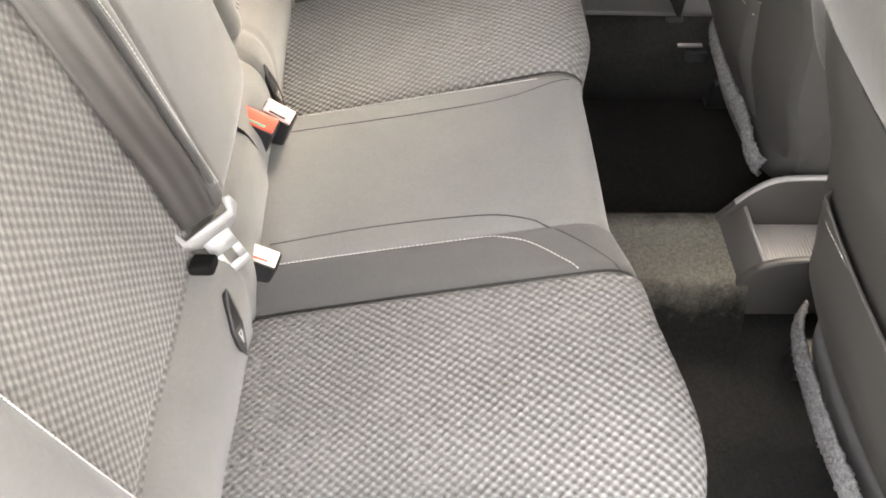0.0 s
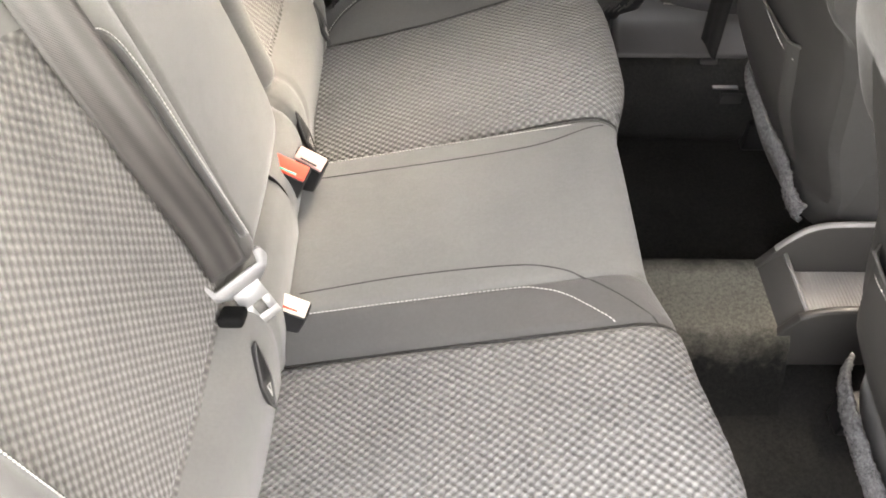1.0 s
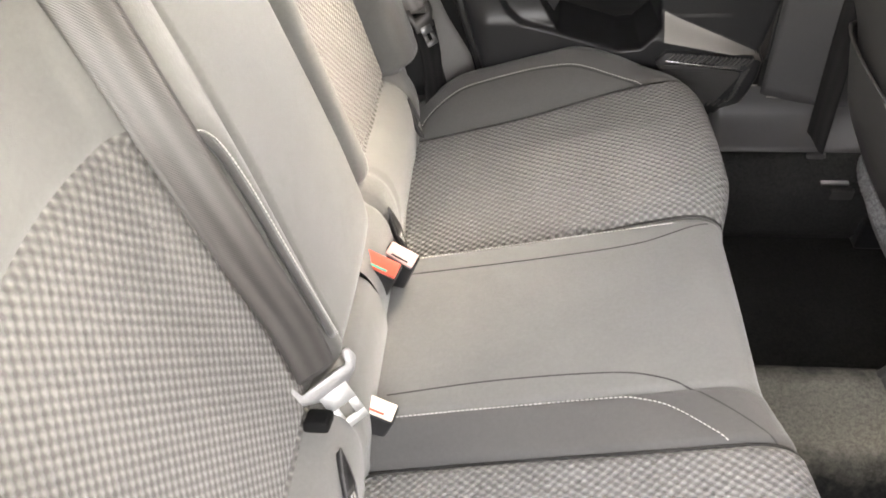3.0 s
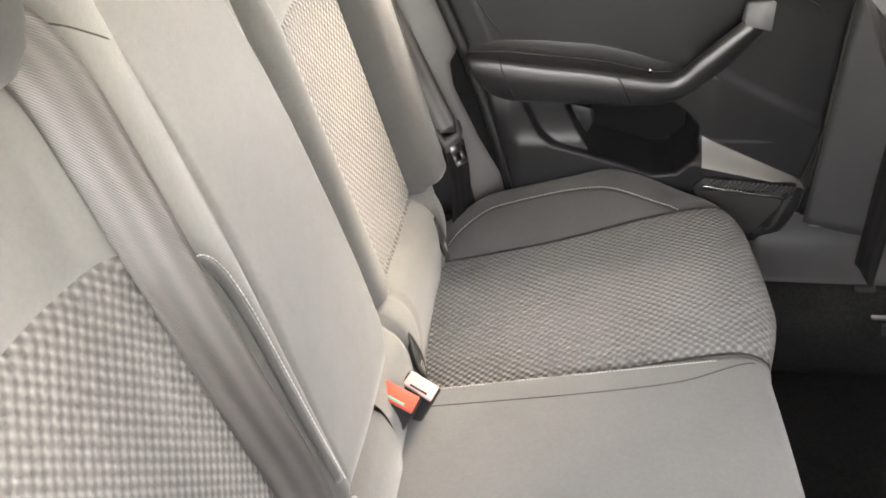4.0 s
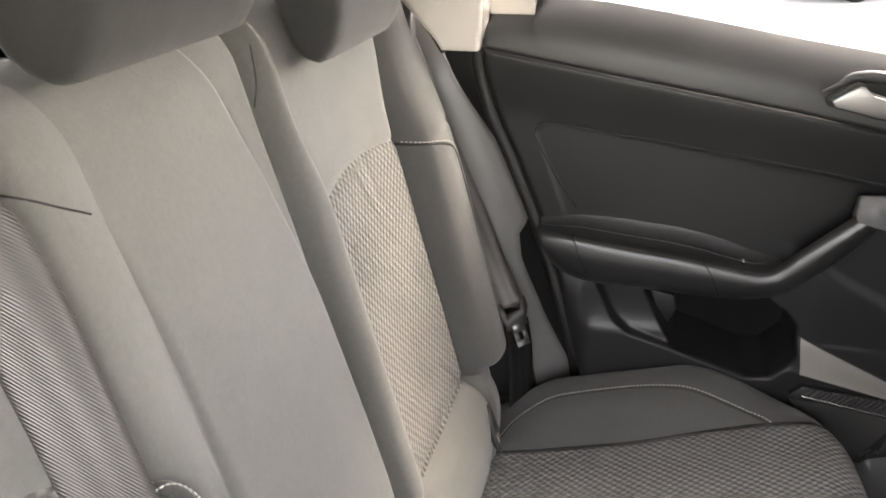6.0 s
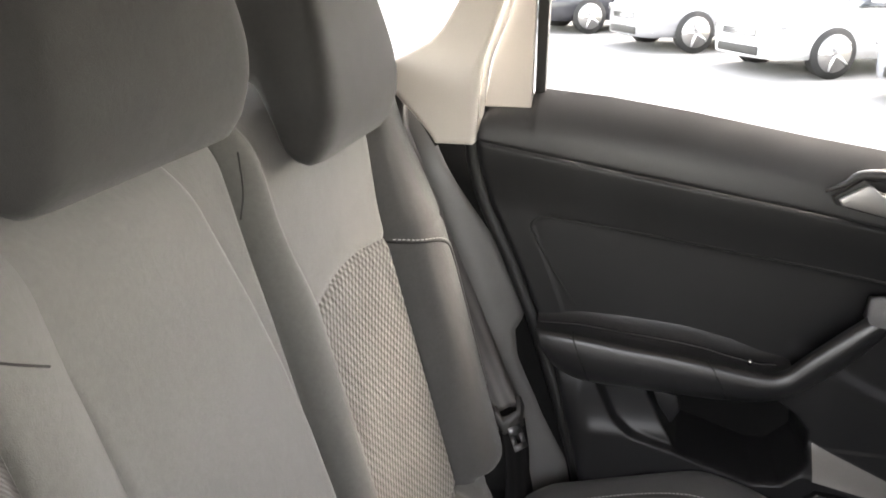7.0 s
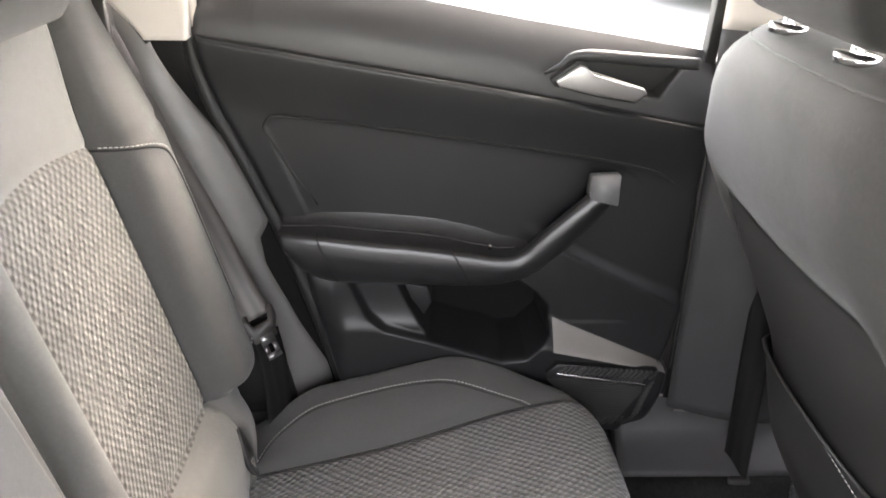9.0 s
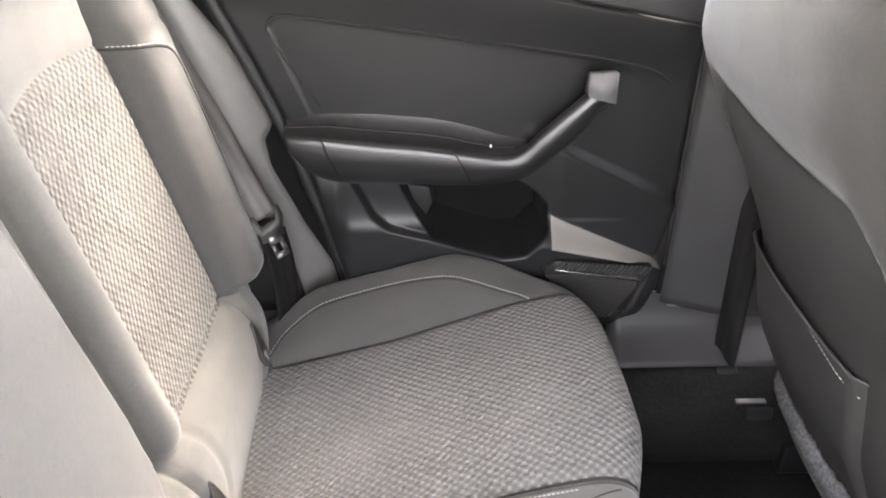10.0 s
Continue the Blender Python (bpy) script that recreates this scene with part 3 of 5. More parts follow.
def isofix_slot(y, z, roll=0):
    """A kite-shaped plastic guide in the crease with its symbol."""
    x = back_plane(z) + 0.0265
    ob = thing("child_seat_anchor_cover", "black plastic slot for a child-seat anchor in the seat crease", "seat anchor", "anchor slots in the seat crease", at=(x, y, z))
    m = Matrix.Translation((x, y, z)) @ Matrix.Rotation(radians(-14), 4, "Y") @ Matrix.Rotation(radians(roll), 4, "X")

    def lens(half, tall, depth):
        pts = []
        for k in range(32):
            a = 2 * math.pi * k / 32
            s, c = math.sin(a), math.cos(a)
            pts.append((depth, half * math.copysign(abs(c) ** 1.6, c), tall * math.copysign(abs(s) ** 1.6, s) - 0.006 * c * c))
        return pts
    part("guide", tube([m @ Vector(p) for p in lens(0.0150, 0.045, 0.003)], 0.0012, 6, True), PLASTIC_GREY, ob, "grey rim of the slot")
    rows = [[m @ Vector(p) for p in lens(0.0150 - 0.001 * k, 0.045 - 0.003 * k, 0.003 - 0.0035 * k)] for k in range(3)]
    bm = joined([sheet([[tuple(p) for p in r + r[:1]] for r in rows])])
    bmesh.ops.remove_doubles(bm, verts=bm.verts, dist=1e-6)
    bmesh.ops.holes_fill(bm, edges=[e for e in bm.edges if e.is_boundary and e.calc_length() < 0.02], sides=40)
    part("recess", bm, RUBBER, ob)
    bm = bmesh.new()
    box(bm, (-0.003, -0.0115, -0.036), (0.0032, 0.0115, -0.004), 0.001)
    for v in bm.verts:
        v.co.y *= 1 + (v.co.z + 0.004) * 24
    bmesh.ops.transform(bm, matrix=m, verts=bm.verts)
    part("tab", bm, PLASTIC_GREY, ob)
    bm = tube([m @ Vector((0.0038, p, q)) for p, q in ((0.001, -0.028), (0.005, -0.012), (-0.005, -0.012), (-0.001, -0.019))], 0.0010, 5, True)
    part("symbol", bm, THREAD, ob, "pale embossed symbol")


for y, z, roll in ((-0.280, 0.402, -30), (0.160, 0.398, 0), (0.452, 0.405, 0)):
    isofix_slot(y, z, roll)


def headrest(y, up=0.0, half=0.132):
    """An L-shaped rear head restraint whose lip hangs over the backrest."""
    ob = thing("rear_headrest", "grey cloth head restraint with a lip over the backrest", "headrest", "rear head restraints", at=(-0.16, y, 1.06))
    side = [(-0.102, 1.010), (-0.093, 1.04), (-0.095, 1.08), (-0.108, 1.13), (-0.122, 1.17), (-0.140, 1.20), (-0.160, 1.21), (-0.190, 1.20), (-0.205, 1.16),
            (-0.205, 1.10), (-0.190, 1.078), (-0.168, 1.066), (-0.150, 1.030), (-0.138, 1.000), (-0.118, 0.992)]
    pts = curve_points([(a, 0, b + up) for a, b in side + side[:1]], 57)[:-1]
    mid = Vector((-0.145, 0, 1.11 + up))
    rows = []
    for t in np.sin(np.linspace(-1, 1, 61) * math.pi / 2):
        k = (1 - abs(t) ** 14) ** (1 / 2.2)
        rows.append([(mid.x + (p.x - mid.x) * (0.55 + 0.45 * k), y + t * (half - 0.22 * max(p.z - up - 1.06, 0) - 0.010 * max(0, (p.x + 0.15) / 0.05)), mid.z + (p.z - mid.z) * (0.70 + 0.30 * k)) for p in pts + pts[:1]])
    bm = joined([sheet(rows, flip=False)])
    bmesh.ops.remove_doubles(bm, verts=bm.verts, dist=1e-5)
    bmesh.ops.holes_fill(bm, edges=[e for e in bm.edges if e.is_boundary], sides=80)
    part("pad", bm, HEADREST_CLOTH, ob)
    for s in (-0.05, 0.05):
        part("post", tube([(-0.178, y + s, 1.03), (-0.178, y + s, 1.10 + up)], 0.006, 10), CHROME, ob, "chrome post")


for y, up, half in ((-0.030, 0.062, 0.130), (0.352, 0.0, 0.132), (-0.356, 0.0, 0.132)):
    headrest(y, up, half)


# ---- belts and buckles ----
def webbing(keys, width, normals, thick=0.0013, n=70):
    """A belt along key points; normals: the way its face looks at each key."""
    mid = curve_points(keys, n)
    nor = curve_points(normals, n)
    P, UV, run = [], [], 0.0
    cols = np.linspace(-0.5, 0.5, 9)
    for k, (p, q) in enumerate(zip(mid, nor)):
        d = (mid[min(k + 1, n - 1)] - mid[max(k - 1, 0)]).normalized()
        q = (q - d * q.dot(d)).normalized()
        s = d.cross(q)
        if k:
            run += (p - mid[k - 1]).length
        P.append([tuple(p + s * (c * width) + q * (0.0016 * math.cos(c * 6 + k * 0.12))) for c in cols])
        UV.append([(c * width, run) for c in cols])
    front = sheet(P, UV)
    P = np.array(P)
    bm = joined([front])
    bmesh.ops.solidify(bm, geom=list(bm.faces), thickness=thick)
    return bm


def tongue(parent, m, wide=0.084, frame_material=TONGUE, plate_material=LIT_STEEL):
    """A steel belt tongue in a plastic frame; its own z runs along the belt."""
    w = wide / 2
    loop = [(-w, 0, 0.026), (-w - 0.002, 0, 0.008), (-w + 0.007, 0, -0.008), (-0.020, 0, -0.020), (0.020, 0, -0.020), (w - 0.007, 0, -0.008), (w + 0.002, 0, 0.008), (w, 0, 0.026),
            (w - 0.009, 0, 0.026), (w - 0.012, 0, 0.006), (-w + 0.012, 0, 0.006), (-w + 0.009, 0, 0.026)]
    bm = bmesh.new()
    for y in (-0.003, 0.003):
        bm.faces.new([bm.verts.new((x, y, z)) for x, _, z in loop])
    bm.faces.ensure_lookup_table()
    a, b = list(bm.faces[0].verts), list(bm.faces[1].verts)
    for k in range(len(a)):
        bm.faces.new((a[k], a[(k + 1) % len(a)], b[(k + 1) % len(a)], b[k]))
    bmesh.ops.recalc_face_normals(bm, faces=bm.faces)
    bmesh.ops.bevel(bm, geom=list(bm.edges), offset=0.0014, segments=2, affect="EDGES")
    bmesh.ops.transform(bm, matrix=m, verts=bm.verts)
    body = part("tongue_frame", bm, frame_material, parent, "worn silver-grey tongue frame")
    bm = bmesh.new()
    k = wide / 0.084
    m = m @ Matrix.Rotation(radians(-8), 4, "X")
    for lo, hi in (((-0.018, -0.0012, -0.064), (-0.0068, 0.0012, -0.042)), ((0.0068, -0.0012, -0.064), (0.018, 0.0012, -0.042)),
                   ((-0.018, -0.0012, -0.078), (0.018, 0.0012, -0.064)), ((-0.018, -0.0012, -0.042), (0.018, 0.0012, -0.014))):
        box(bm, (lo[0] * k, lo[1], lo[2] * k), (hi[0] * k, hi[1], hi[2] * k), 0.0, m)
    part("latch_plate", bm, plate_material, parent, "steel latch plate")
    return body


def facing(origin, along, normal):
    """A pose whose z runs along and whose -y looks along the normal."""
    z = Vector(along).normalized()
    y = -(Vector(normal) - z * Vector(normal).dot(z)).normalized()
    x = y.cross(z)
    return Matrix.Translation(origin) @ Matrix((x, y, z)).transposed().to_4x4()


def build_near_belt():
    belt = thing("rear_seat_belt", "grey seat belt with silver tongue lying across the backrest", "seat belt", "rear seat belts", at=(0.0, -0.17, 0.42))
    keys = [(0.002, -0.212, 0.515), (-0.009, -0.220, 0.60), (-0.029, -0.228, 0.69), (-0.045, -0.230, 0.755), (-0.067, -0.231, 0.838), (-0.089, -0.230, 0.920), (-0.105, -0.233, 0.982), (-0.122, -0.241, 1.020), (-0.155, -0.250, 1.050), (-0.20, -0.258, 1.066)]
    nor = [(0.62, -0.77, 0.14)] * 2 + [(0.52, -0.84, 0.14)] * 2 + [(0.50, -0.83, 0.22), (0.48, -0.82, 0.32), (0.46, -0.79, 0.42), (0.42, -0.74, 0.55), (0.32, -0.68, 0.66), (0.2, -0.6, 0.8)]
    part("webbing", webbing(keys, 0.047, nor), WEB, belt)
    tongue(belt, facing((0.008, -0.208, 0.494), (-0.24, -0.11, 0.95), (0.58, -0.80, 0.12)))
    part("belt_stop", tube([(-0.004, -0.202, 0.512), (0.001, -0.207, 0.513)], 0.005, 10), RUBBER, belt, "small black stop button")
    part("belt_guide", boxed((-0.235, -0.295, 1.050), (-0.195, -0.225, 1.072), 0.005), RUBBER, belt, "black belt guide")


build_near_belt()


def build_far_belt():
    belt = thing("rear_seat_belt", "dark grey seat belt hanging beside the side bolster", "seat belt", "rear seat belts", at=(0.05, 0.57, 0.36))
    keys = [(-0.165, 0.656, 0.96), (-0.115, 0.650, 0.84), (-0.079, 0.646, 0.755), (-0.042, 0.640, 0.675), (-0.010, 0.623, 0.612), (0.020, 0.601, 0.560), (0.032, 0.592, 0.542)]
    nor = [(0.30, -0.95, 0.1)] * 4 + [(0.45, -0.88, 0.1), (0.6, -0.78, 0.2), (0.65, -0.74, 0.2)]
    part("webbing", webbing(keys, 0.046, nor), WEB_FAR, belt)
    keys = [(0.042, 0.590, 0.515), (0.048, 0.594, 0.46), (0.051, 0.597, 0.40), (0.053, 0.60, 0.33)]
    part("lower_webbing", webbing(keys, 0.046, [(0.7, -0.7, 0.2)] * 4), WEB_DARK, belt)
    m = facing((0.038, 0.586, 0.529), (-0.35, 0.22, 1), (0.7, -0.7, 0.2))
    tongue(belt, m, 0.054, PLASTIC_GREY, GUNMETAL)


build_far_belt()


def buckle(m, face, label, mark=None, width=0.040):
    ob = thing("seat_belt_buckle", label, "belt buckle", "buckles in the seat crease", at=m.translation)
    bm = bmesh.new()
    box(bm, (-width / 2, -0.014, -0.075), (width / 2, 0.014, 0.0), 0.005, None, 3)
    for v in bm.verts:
        if v.co.z < -0.05:
            v.co.x *= 0.8
    bmesh.ops.transform(bm, matrix=m, verts=bm.verts)
    part("housing", bm, PLASTIC, ob, "dark plastic housing")
    press = part("release_button", boxed((-width / 2 + 0.003, -0.012, -0.004), (width / 2 - 0.003, 0.012, 0.0035), 0.002, m), face, ob)
    part("slot", boxed((-0.013, -0.0095, 0.003), (0.013, -0.0065, 0.0041), 0.0, m), RUBBER if mark is None else mark, press)
    part("stalk", tube([m @ Vector((0, 0, -0.07)), m @ Vector((0, 0, -0.11)), m @ Vector((0.0, 0.004, -0.15))], 0.009, 8, flat=0.5), RUBBER, ob)


buckle(facing((0.031, 0.034, 0.446), (0.25, -0.32, 0.91), (-0.35, -0.84, -0.36)), RED, "red seat-belt buckle with a green mark", GREEN, 0.058)
buckle(facing((0.052, 0.084, 0.416), (0.25, -0.28, 0.92), (-0.40, -0.84, -0.30)), PINK, "faded pink seat-belt buckle lying in the seat crease", None, 0.050)
buckle(facing((0.044, -0.152, 0.374), (0.28, -0.14, 0.94), (-0.30, -0.88, -0.36)), CREAM, "cream seat-belt buckle with a red mark", RED, 0.056)


# ---- far side: door, side trim, pillar ----
DOOR_REAR = [(0.24, 0.17), (0.30, 0.165), (0.402, 0.144), (0.52, 0.110), (0.66, 0.064), (0.76, 0.022), (0.841, -0.016), (0.89, -0.030), (0.921, -0.036), (1.02, -0.026)]
BELT = [(-0.04, 0.939), (0.183, 0.902), (0.419, 0.864), (0.66, 0.820), (0.75, 0.803)]
TOP = [(-0.04, 0.995), (0.0, 1.000), (0.042, 1.003), (0.05, 1.012), (0.15, 1.003), (0.259, 0.987), (0.413, 0.960), (0.647, 0.924), (0.75, 0.905)]
LEDGE_TOP = [(0.3, 0.59), (0.408, 0.545), (0.67, 0.425), (0.75, 0.39)]
LEDGE_FOOT = [(0.2986, 0.4968), (0.4745, 0.4641), (0.5341, 0.4526), (0.6542, 0.4295), (0.7311, 0.3959)]
POCKET = [(0.150, 0.60), (0.158, 0.568), (0.191, 0.521), (0.217, 0.501), (0.286, 0.482), (0.400, 0.446), (0.439, 0.450), (0.475, 0.487), (0.472, 0.526), (0.453, 0.546), (0.41, 0.572), (0.37, 0.61)]
POCKET_DEEP = [(0.236, 0.61), (0.237, 0.555), (0.262, 0.52), (0.286, 0.482), (0.400, 0.446), (0.439, 0.450), (0.475, 0.487), (0.472, 0.526), (0.453, 0.546), (0.41, 0.572), (0.37, 0.61)]


def inside_depth(poly, X, Z):
    """Signed distance to a polygon, positive inside."""
    best = np.full(X.shape, 9.0)
    odd = np.zeros(X.shape, bool)
    for (x0, z0), (x1, z1) in zip(poly, poly[1:] + poly[:1]):
        t = np.clip(((X - x0) * (x1 - x0) + (Z - z0) * (z1 - z0)) / ((x1 - x0) ** 2 + (z1 - z0) ** 2), 0, 1)
        best = np.minimum(best, np.hypot(X - x0 - t * (x1 - x0), Z - z0 - t * (z1 - z0)))
        cross = ((z0 > Z) != (z1 > Z)) & (X < (x1 - x0) * (Z - z0) / (z1 - z0 + 1e-12) + x0)
        odd ^= cross
    return np.where(odd, best, -best)


INSET = [(0.050, 0.812), (0.072, 0.829), (0.25, 0.805), (0.425, 0.781), (0.557, 0.758), (0.594, 0.735), (0.66, 0.66), (0.66, 0.50), (0.14, 0.50), (0.130, 0.605), (0.099, 0.688)]


def door_face(X, Z):
    """How far the door trim stands from the middle of the car."""
    belt, top = lerp_table(BELT, X), lerp_table(TOP, X)
    y = 0.668 + 0.0 * X
    # upper roll bulges in at the belt line and leans out to the glass
    up = np.clip((Z - belt) / (top - belt), 0, 1.2)
    y = np.where(Z > belt, 0.648 + 0.040 * np.clip(up, 0, 1) ** 2.4, y)
    y = y - 0.012 * smooth01(-0.10, 0.0, Z - belt) * (Z <= belt)
    y = y + 0.005 * np.exp(-((Z - belt) / 0.003) ** 2)
    # handle recess
    y = y + 0.038 * smooth01(-0.001, 0.007, inside_depth([(0.490, 0.909), (0.638, 0.902), (0.604, 0.859), (0.512, 0.868)], X, Z))
    # inset panel
    ins = inside_depth(INSET, X, Z)
    fade = 1 - smooth01(0.56, 0.62, X)
    y = y + 0.0015 * smooth01(-0.003, 0.003, ins) * fade
    # swept crease in front of the pull handle
    y = y - 0.018 * smooth01(-0.022, 0.004, (0.622 - 0.497 * (X - 0.485)) - Z) * smooth01(0.42, 0.50, X)
    # lower pod and its ledge
    t0, t1 = lerp_table(LEDGE_TOP, X), lerp_table(LEDGE_FOOT, X)
    pod = smooth01(0, 1, np.clip((t0 - Z) / (t0 - t1), 0, 1))
    y = y + (0.618 - y) * pod * smooth01(0.06, 0.16, X)
    y = y + 0.02 * smooth01(0.36, 0.28, Z)
    # pocket: a shallow closed rear part, then the open bin
    y = y + 0.013 * smooth01(-0.003, 0.006, inside_depth(POCKET, X, Z))
    y = y + (0.738 - y) * smooth01(-0.001, 0.014, inside_depth(POCKET_DEEP, X, Z))
    return y


DOOR_FRONT = [(0.28, 0.600), (0.312, 0.615), (0.328, 0.646), (0.388, 0.666), (0.429, 0.669), (0.468, 0.678), (0.53, 0.688), (0.57, 0.690), (1.0, 0.690)]


def door_sheet(zlo, zhi, n, m):
    v = np.linspace(0, 1, m + 1)[:, None]
    u = np.linspace(0, 1, n + 1)[None, :]
    Z = np.zeros((m + 1, n + 1))
    X = np.zeros_like(Z)
    for _ in range(4):
        Z = zlo(X) + (zhi(X) - zlo(X)) * v
        xhi = lerp_table(DOOR_FRONT, Z)
        X = lerp_table(DOOR_REAR, Z) + (xhi - lerp_table(DOOR_REAR, Z)) * u
    Y = door_face(X, Z)
    edge = np.minimum(X - lerp_table(DOOR_REAR, Z), xhi - X)
    Y = Y + 0.012 * (1 - np.sqrt(np.clip(1 - (1 - np.clip(edge / 0.012, 0, 1)) ** 2, 0, 1)))
    return sheet(np.stack([X, Y, Z], -1), None, flip=True)


def build_door():
    door = thing("car_door", "closed rear car door with black plastic trim panel", "car door", at=(0.35, 0.70, 0.28))
    part("upper_trim", door_sheet(lambda x: lerp_table(BELT, x) + 0.0015, lambda x: lerp_table(TOP, x), 300, 50), PLASTIC_SOFT, door, "dark soft-touch upper trim")
    part("door_panel", door_sheet(lambda x: 0.57 + 0 * x, lambda x: lerp_table(BELT, x) - 0.0015, 200, 110), PLASTIC, door)
    part("pocket_panel", door_sheet(lambda x: 0.300 + 0 * x, lambda x: 0.57 + 0 * x, 230, 110), PLASTIC, door, "black plastic door pocket panel")
    # sewn joint round the inset panel
    joint = [(0.119, 0.690), (0.083, 0.745), (0.049, 0.806), (0.053, 0.816), (0.071, 0.826), (0.215, 0.810), (0.395, 0.786), (0.53, 0.766), (0.602, 0.751), (0.627, 0.742), (0.648, 0.727)]
    line = curve_points([(x, 0, z) for x, z in joint], 90)
    xs, zs = np.array([v.x for v in line]), np.array([v.z for v in line])
    part("inset_joint", tube([(float(a), float(b) - 0.0005, float(c)) for a, b, c in zip(xs, door_face(xs, zs), zs)], 0.0018, 6), RUBBER, door, "dark joint round the inset panel")
    part("door_core", prism([(0.18, 0.25), (0.76, 0.25), (0.76, 0.86), (0.30, 0.94), (-0.07, 0.985), (-0.07, 0.86), (0.08, 0.66)], 0.744, 0.76), PLASTIC, door, smooth=False)
    # sheet over the ledge, paler than the door to carry the window's light
    U, V = np.meshgrid(np.linspace(0.480, 0.662, 40), np.linspace(0.04, 0.95, 14))
    zt, zf = lerp_table(LEDGE_TOP, U), lerp_table(LEDGE_FOOT, U)
    Z = zt + (zf - zt) * V
    part("lit_ledge", sheet(np.stack([U, door_face(U, Z) - 0.0042, Z], -1)), PLASTIC_PALE, door, "ledge above the loudspeaker, coloured pale for the window light on it")
    # armrest: a padded bar with a soft upper edge that bends up into the pull handle
    upper = curve_points([(0.068, 0.614, 0.668), (0.088, 0.612, 0.669), (0.129, 0.610, 0.667), (0.201, 0.610, 0.658), (0.266, 0.610, 0.652), (0.331, 0.610, 0.643), (0.390, 0.610, 0.635), (0.417, 0.611, 0.641), (0.441, 0.612, 0.665), (0.470, 0.613, 0.693), (0.500, 0.614, 0.721), (0.513, 0.615, 0.733)], 80)
    lower = curve_points([(0.080, 0.626, 0.622), (0.100, 0.622, 0.600), (0.140, 0.620, 0.584), (0.215, 0.620, 0.580), (0.284, 0.620, 0.578), (0.345, 0.620, 0.577), (0.400, 0.620, 0.582), (0.440, 0.620, 0.597), (0.470, 0.620, 0.623), (0.500, 0.620, 0.651), (0.529, 0.620, 0.687), (0.551, 0.621, 0.715)], 80)
    rows = []
    for a, b in zip(upper, lower):
        keys = [(0.55, 0.034), (0.34, 0.020), (0.08, 0.010), (-0.005, 0.002), (0.05, -0.005), (0.18, -0.010), (0.42, -0.014), (0.68, -0.010), (0.88, -0.002), (1.0, 0.008), (1.0, 0.030)]
        ring = curve_points([(f, d, 0) for f, d in keys] , 30)
        rows.append([tuple(a.lerp(b, v.x) + Vector((0, v.y, 0))) for v in ring + ring[:1]])
    bm = joined([sheet(rows)])
    bmesh.ops.remove_doubles(bm, verts=bm.verts, dist=1e-5)
    bmesh.ops.holes_fill(bm, edges=[e for e in bm.edges if e.is_boundary], sides=60)
    arm = part("armrest", bm, ARM, door, "dark armrest bending up into a pull handle")
    part("joint", tube([(0.316, 0.6095, 0.647), (0.320, 0.602, 0.641), (0.328, 0.5975, 0.628), (0.338, 0.601, 0.606), (0.345, 0.612, 0.588)], 0.0014, 6), RUBBER, arm)
    part("joint", tube([(0.122, 0.612, 0.669), (0.124, 0.603, 0.662), (0.132, 0.5975, 0.640), (0.142, 0.600, 0.615), (0.150, 0.612, 0.592)], 0.0014, 6), RUBBER, arm)
    # the handle's end: a small leaning face, the light on it painted as paler grey
    bm = bmesh.new()
    face = [(0.511, 0.599, 0.728), (0.551, 0.600, 0.718), (0.554, 0.613, 0.761), (0.514, 0.614, 0.758)]
    near = [bm.verts.new(p) for p in face]
    far = [bm.verts.new((x, 0.640, z - 0.004)) for x, y, z in face]
    bm.faces.new(near)
    bm.faces.new(far[::-1])
    for k in range(4):
        bm.faces.new((near[k], far[k], far[(k + 1) % 4], near[(k + 1) % 4]))
    bmesh.ops.recalc_face_normals(bm, faces=bm.faces)
    bmesh.ops.bevel(bm, geom=list(bm.edges), offset=0.0014, segments=2, affect="EDGES")
    part("handle_cap", bm, LIT_CAP, arm, "handle end, coloured paler for the light on its face")
    # top of the armrest: a soft hollow that climbs to the panel, with a shadow gap where the pad ends
    U, V = np.meshgrid(np.linspace(0.066, 0.435, 70), np.linspace(0, 1, 24))
    back = lerp_table([(0.066, 0.676), (0.131, 0.686), (0.198, 0.688), (0.282, 0.682), (0.350, 0.668), (0.393, 0.650), (0.435, 0.636)], U)
    lip = lerp_table([(0.068, 0.6665), (0.129, 0.6655), (0.201, 0.6565), (0.266, 0.6505), (0.331, 0.6415), (0.390, 0.634), (0.417, 0.638), (0.435, 0.640)], U)
    Z = lip + (back - lip) * V ** 1.9 - 0.004 * np.sin(V * math.pi) * (1 + 0.9 * smooth01(0.31, 0.35, U))
    Y = 0.6115 + 0.060 * (1 - (1 - V) ** 1.8)
    part("armrest_shelf", sheet(np.stack([U, Y, Z], -1), flip=True), PLASTIC_SOFT, door)
    gap = [(float(U[10, k]), float(Y[10, k]) - 0.0005, float(Z[10, k]) + 0.0005) for k in range(0, 66)]
    part("shelf_joint", tube(gap, 0.0016, 6), RUBBER, door, "dark gap behind the armrest pad")
    part("screw", tube([(0.376, 0.640, 0.632), (0.376, 0.639, 0.640)], 0.003, 8), CHROME, door)
    # black sheet added for the shade at the bottom of the pocket
    part("pocket_shade", prism(POCKET_DEEP, 0.7345, 0.7365, "y"), SHADE_BLACK, door, "black sheet for the deep shade in the door pocket", smooth=False)
    part("pocket_divider", prism([(0.246, 0.560), (0.284, 0.552), (0.291, 0.527), (0.274, 0.492), (0.262, 0.520)], 0.668, 0.72, "y", 0.003), PLASTIC, door, "upright rib inside the pocket")
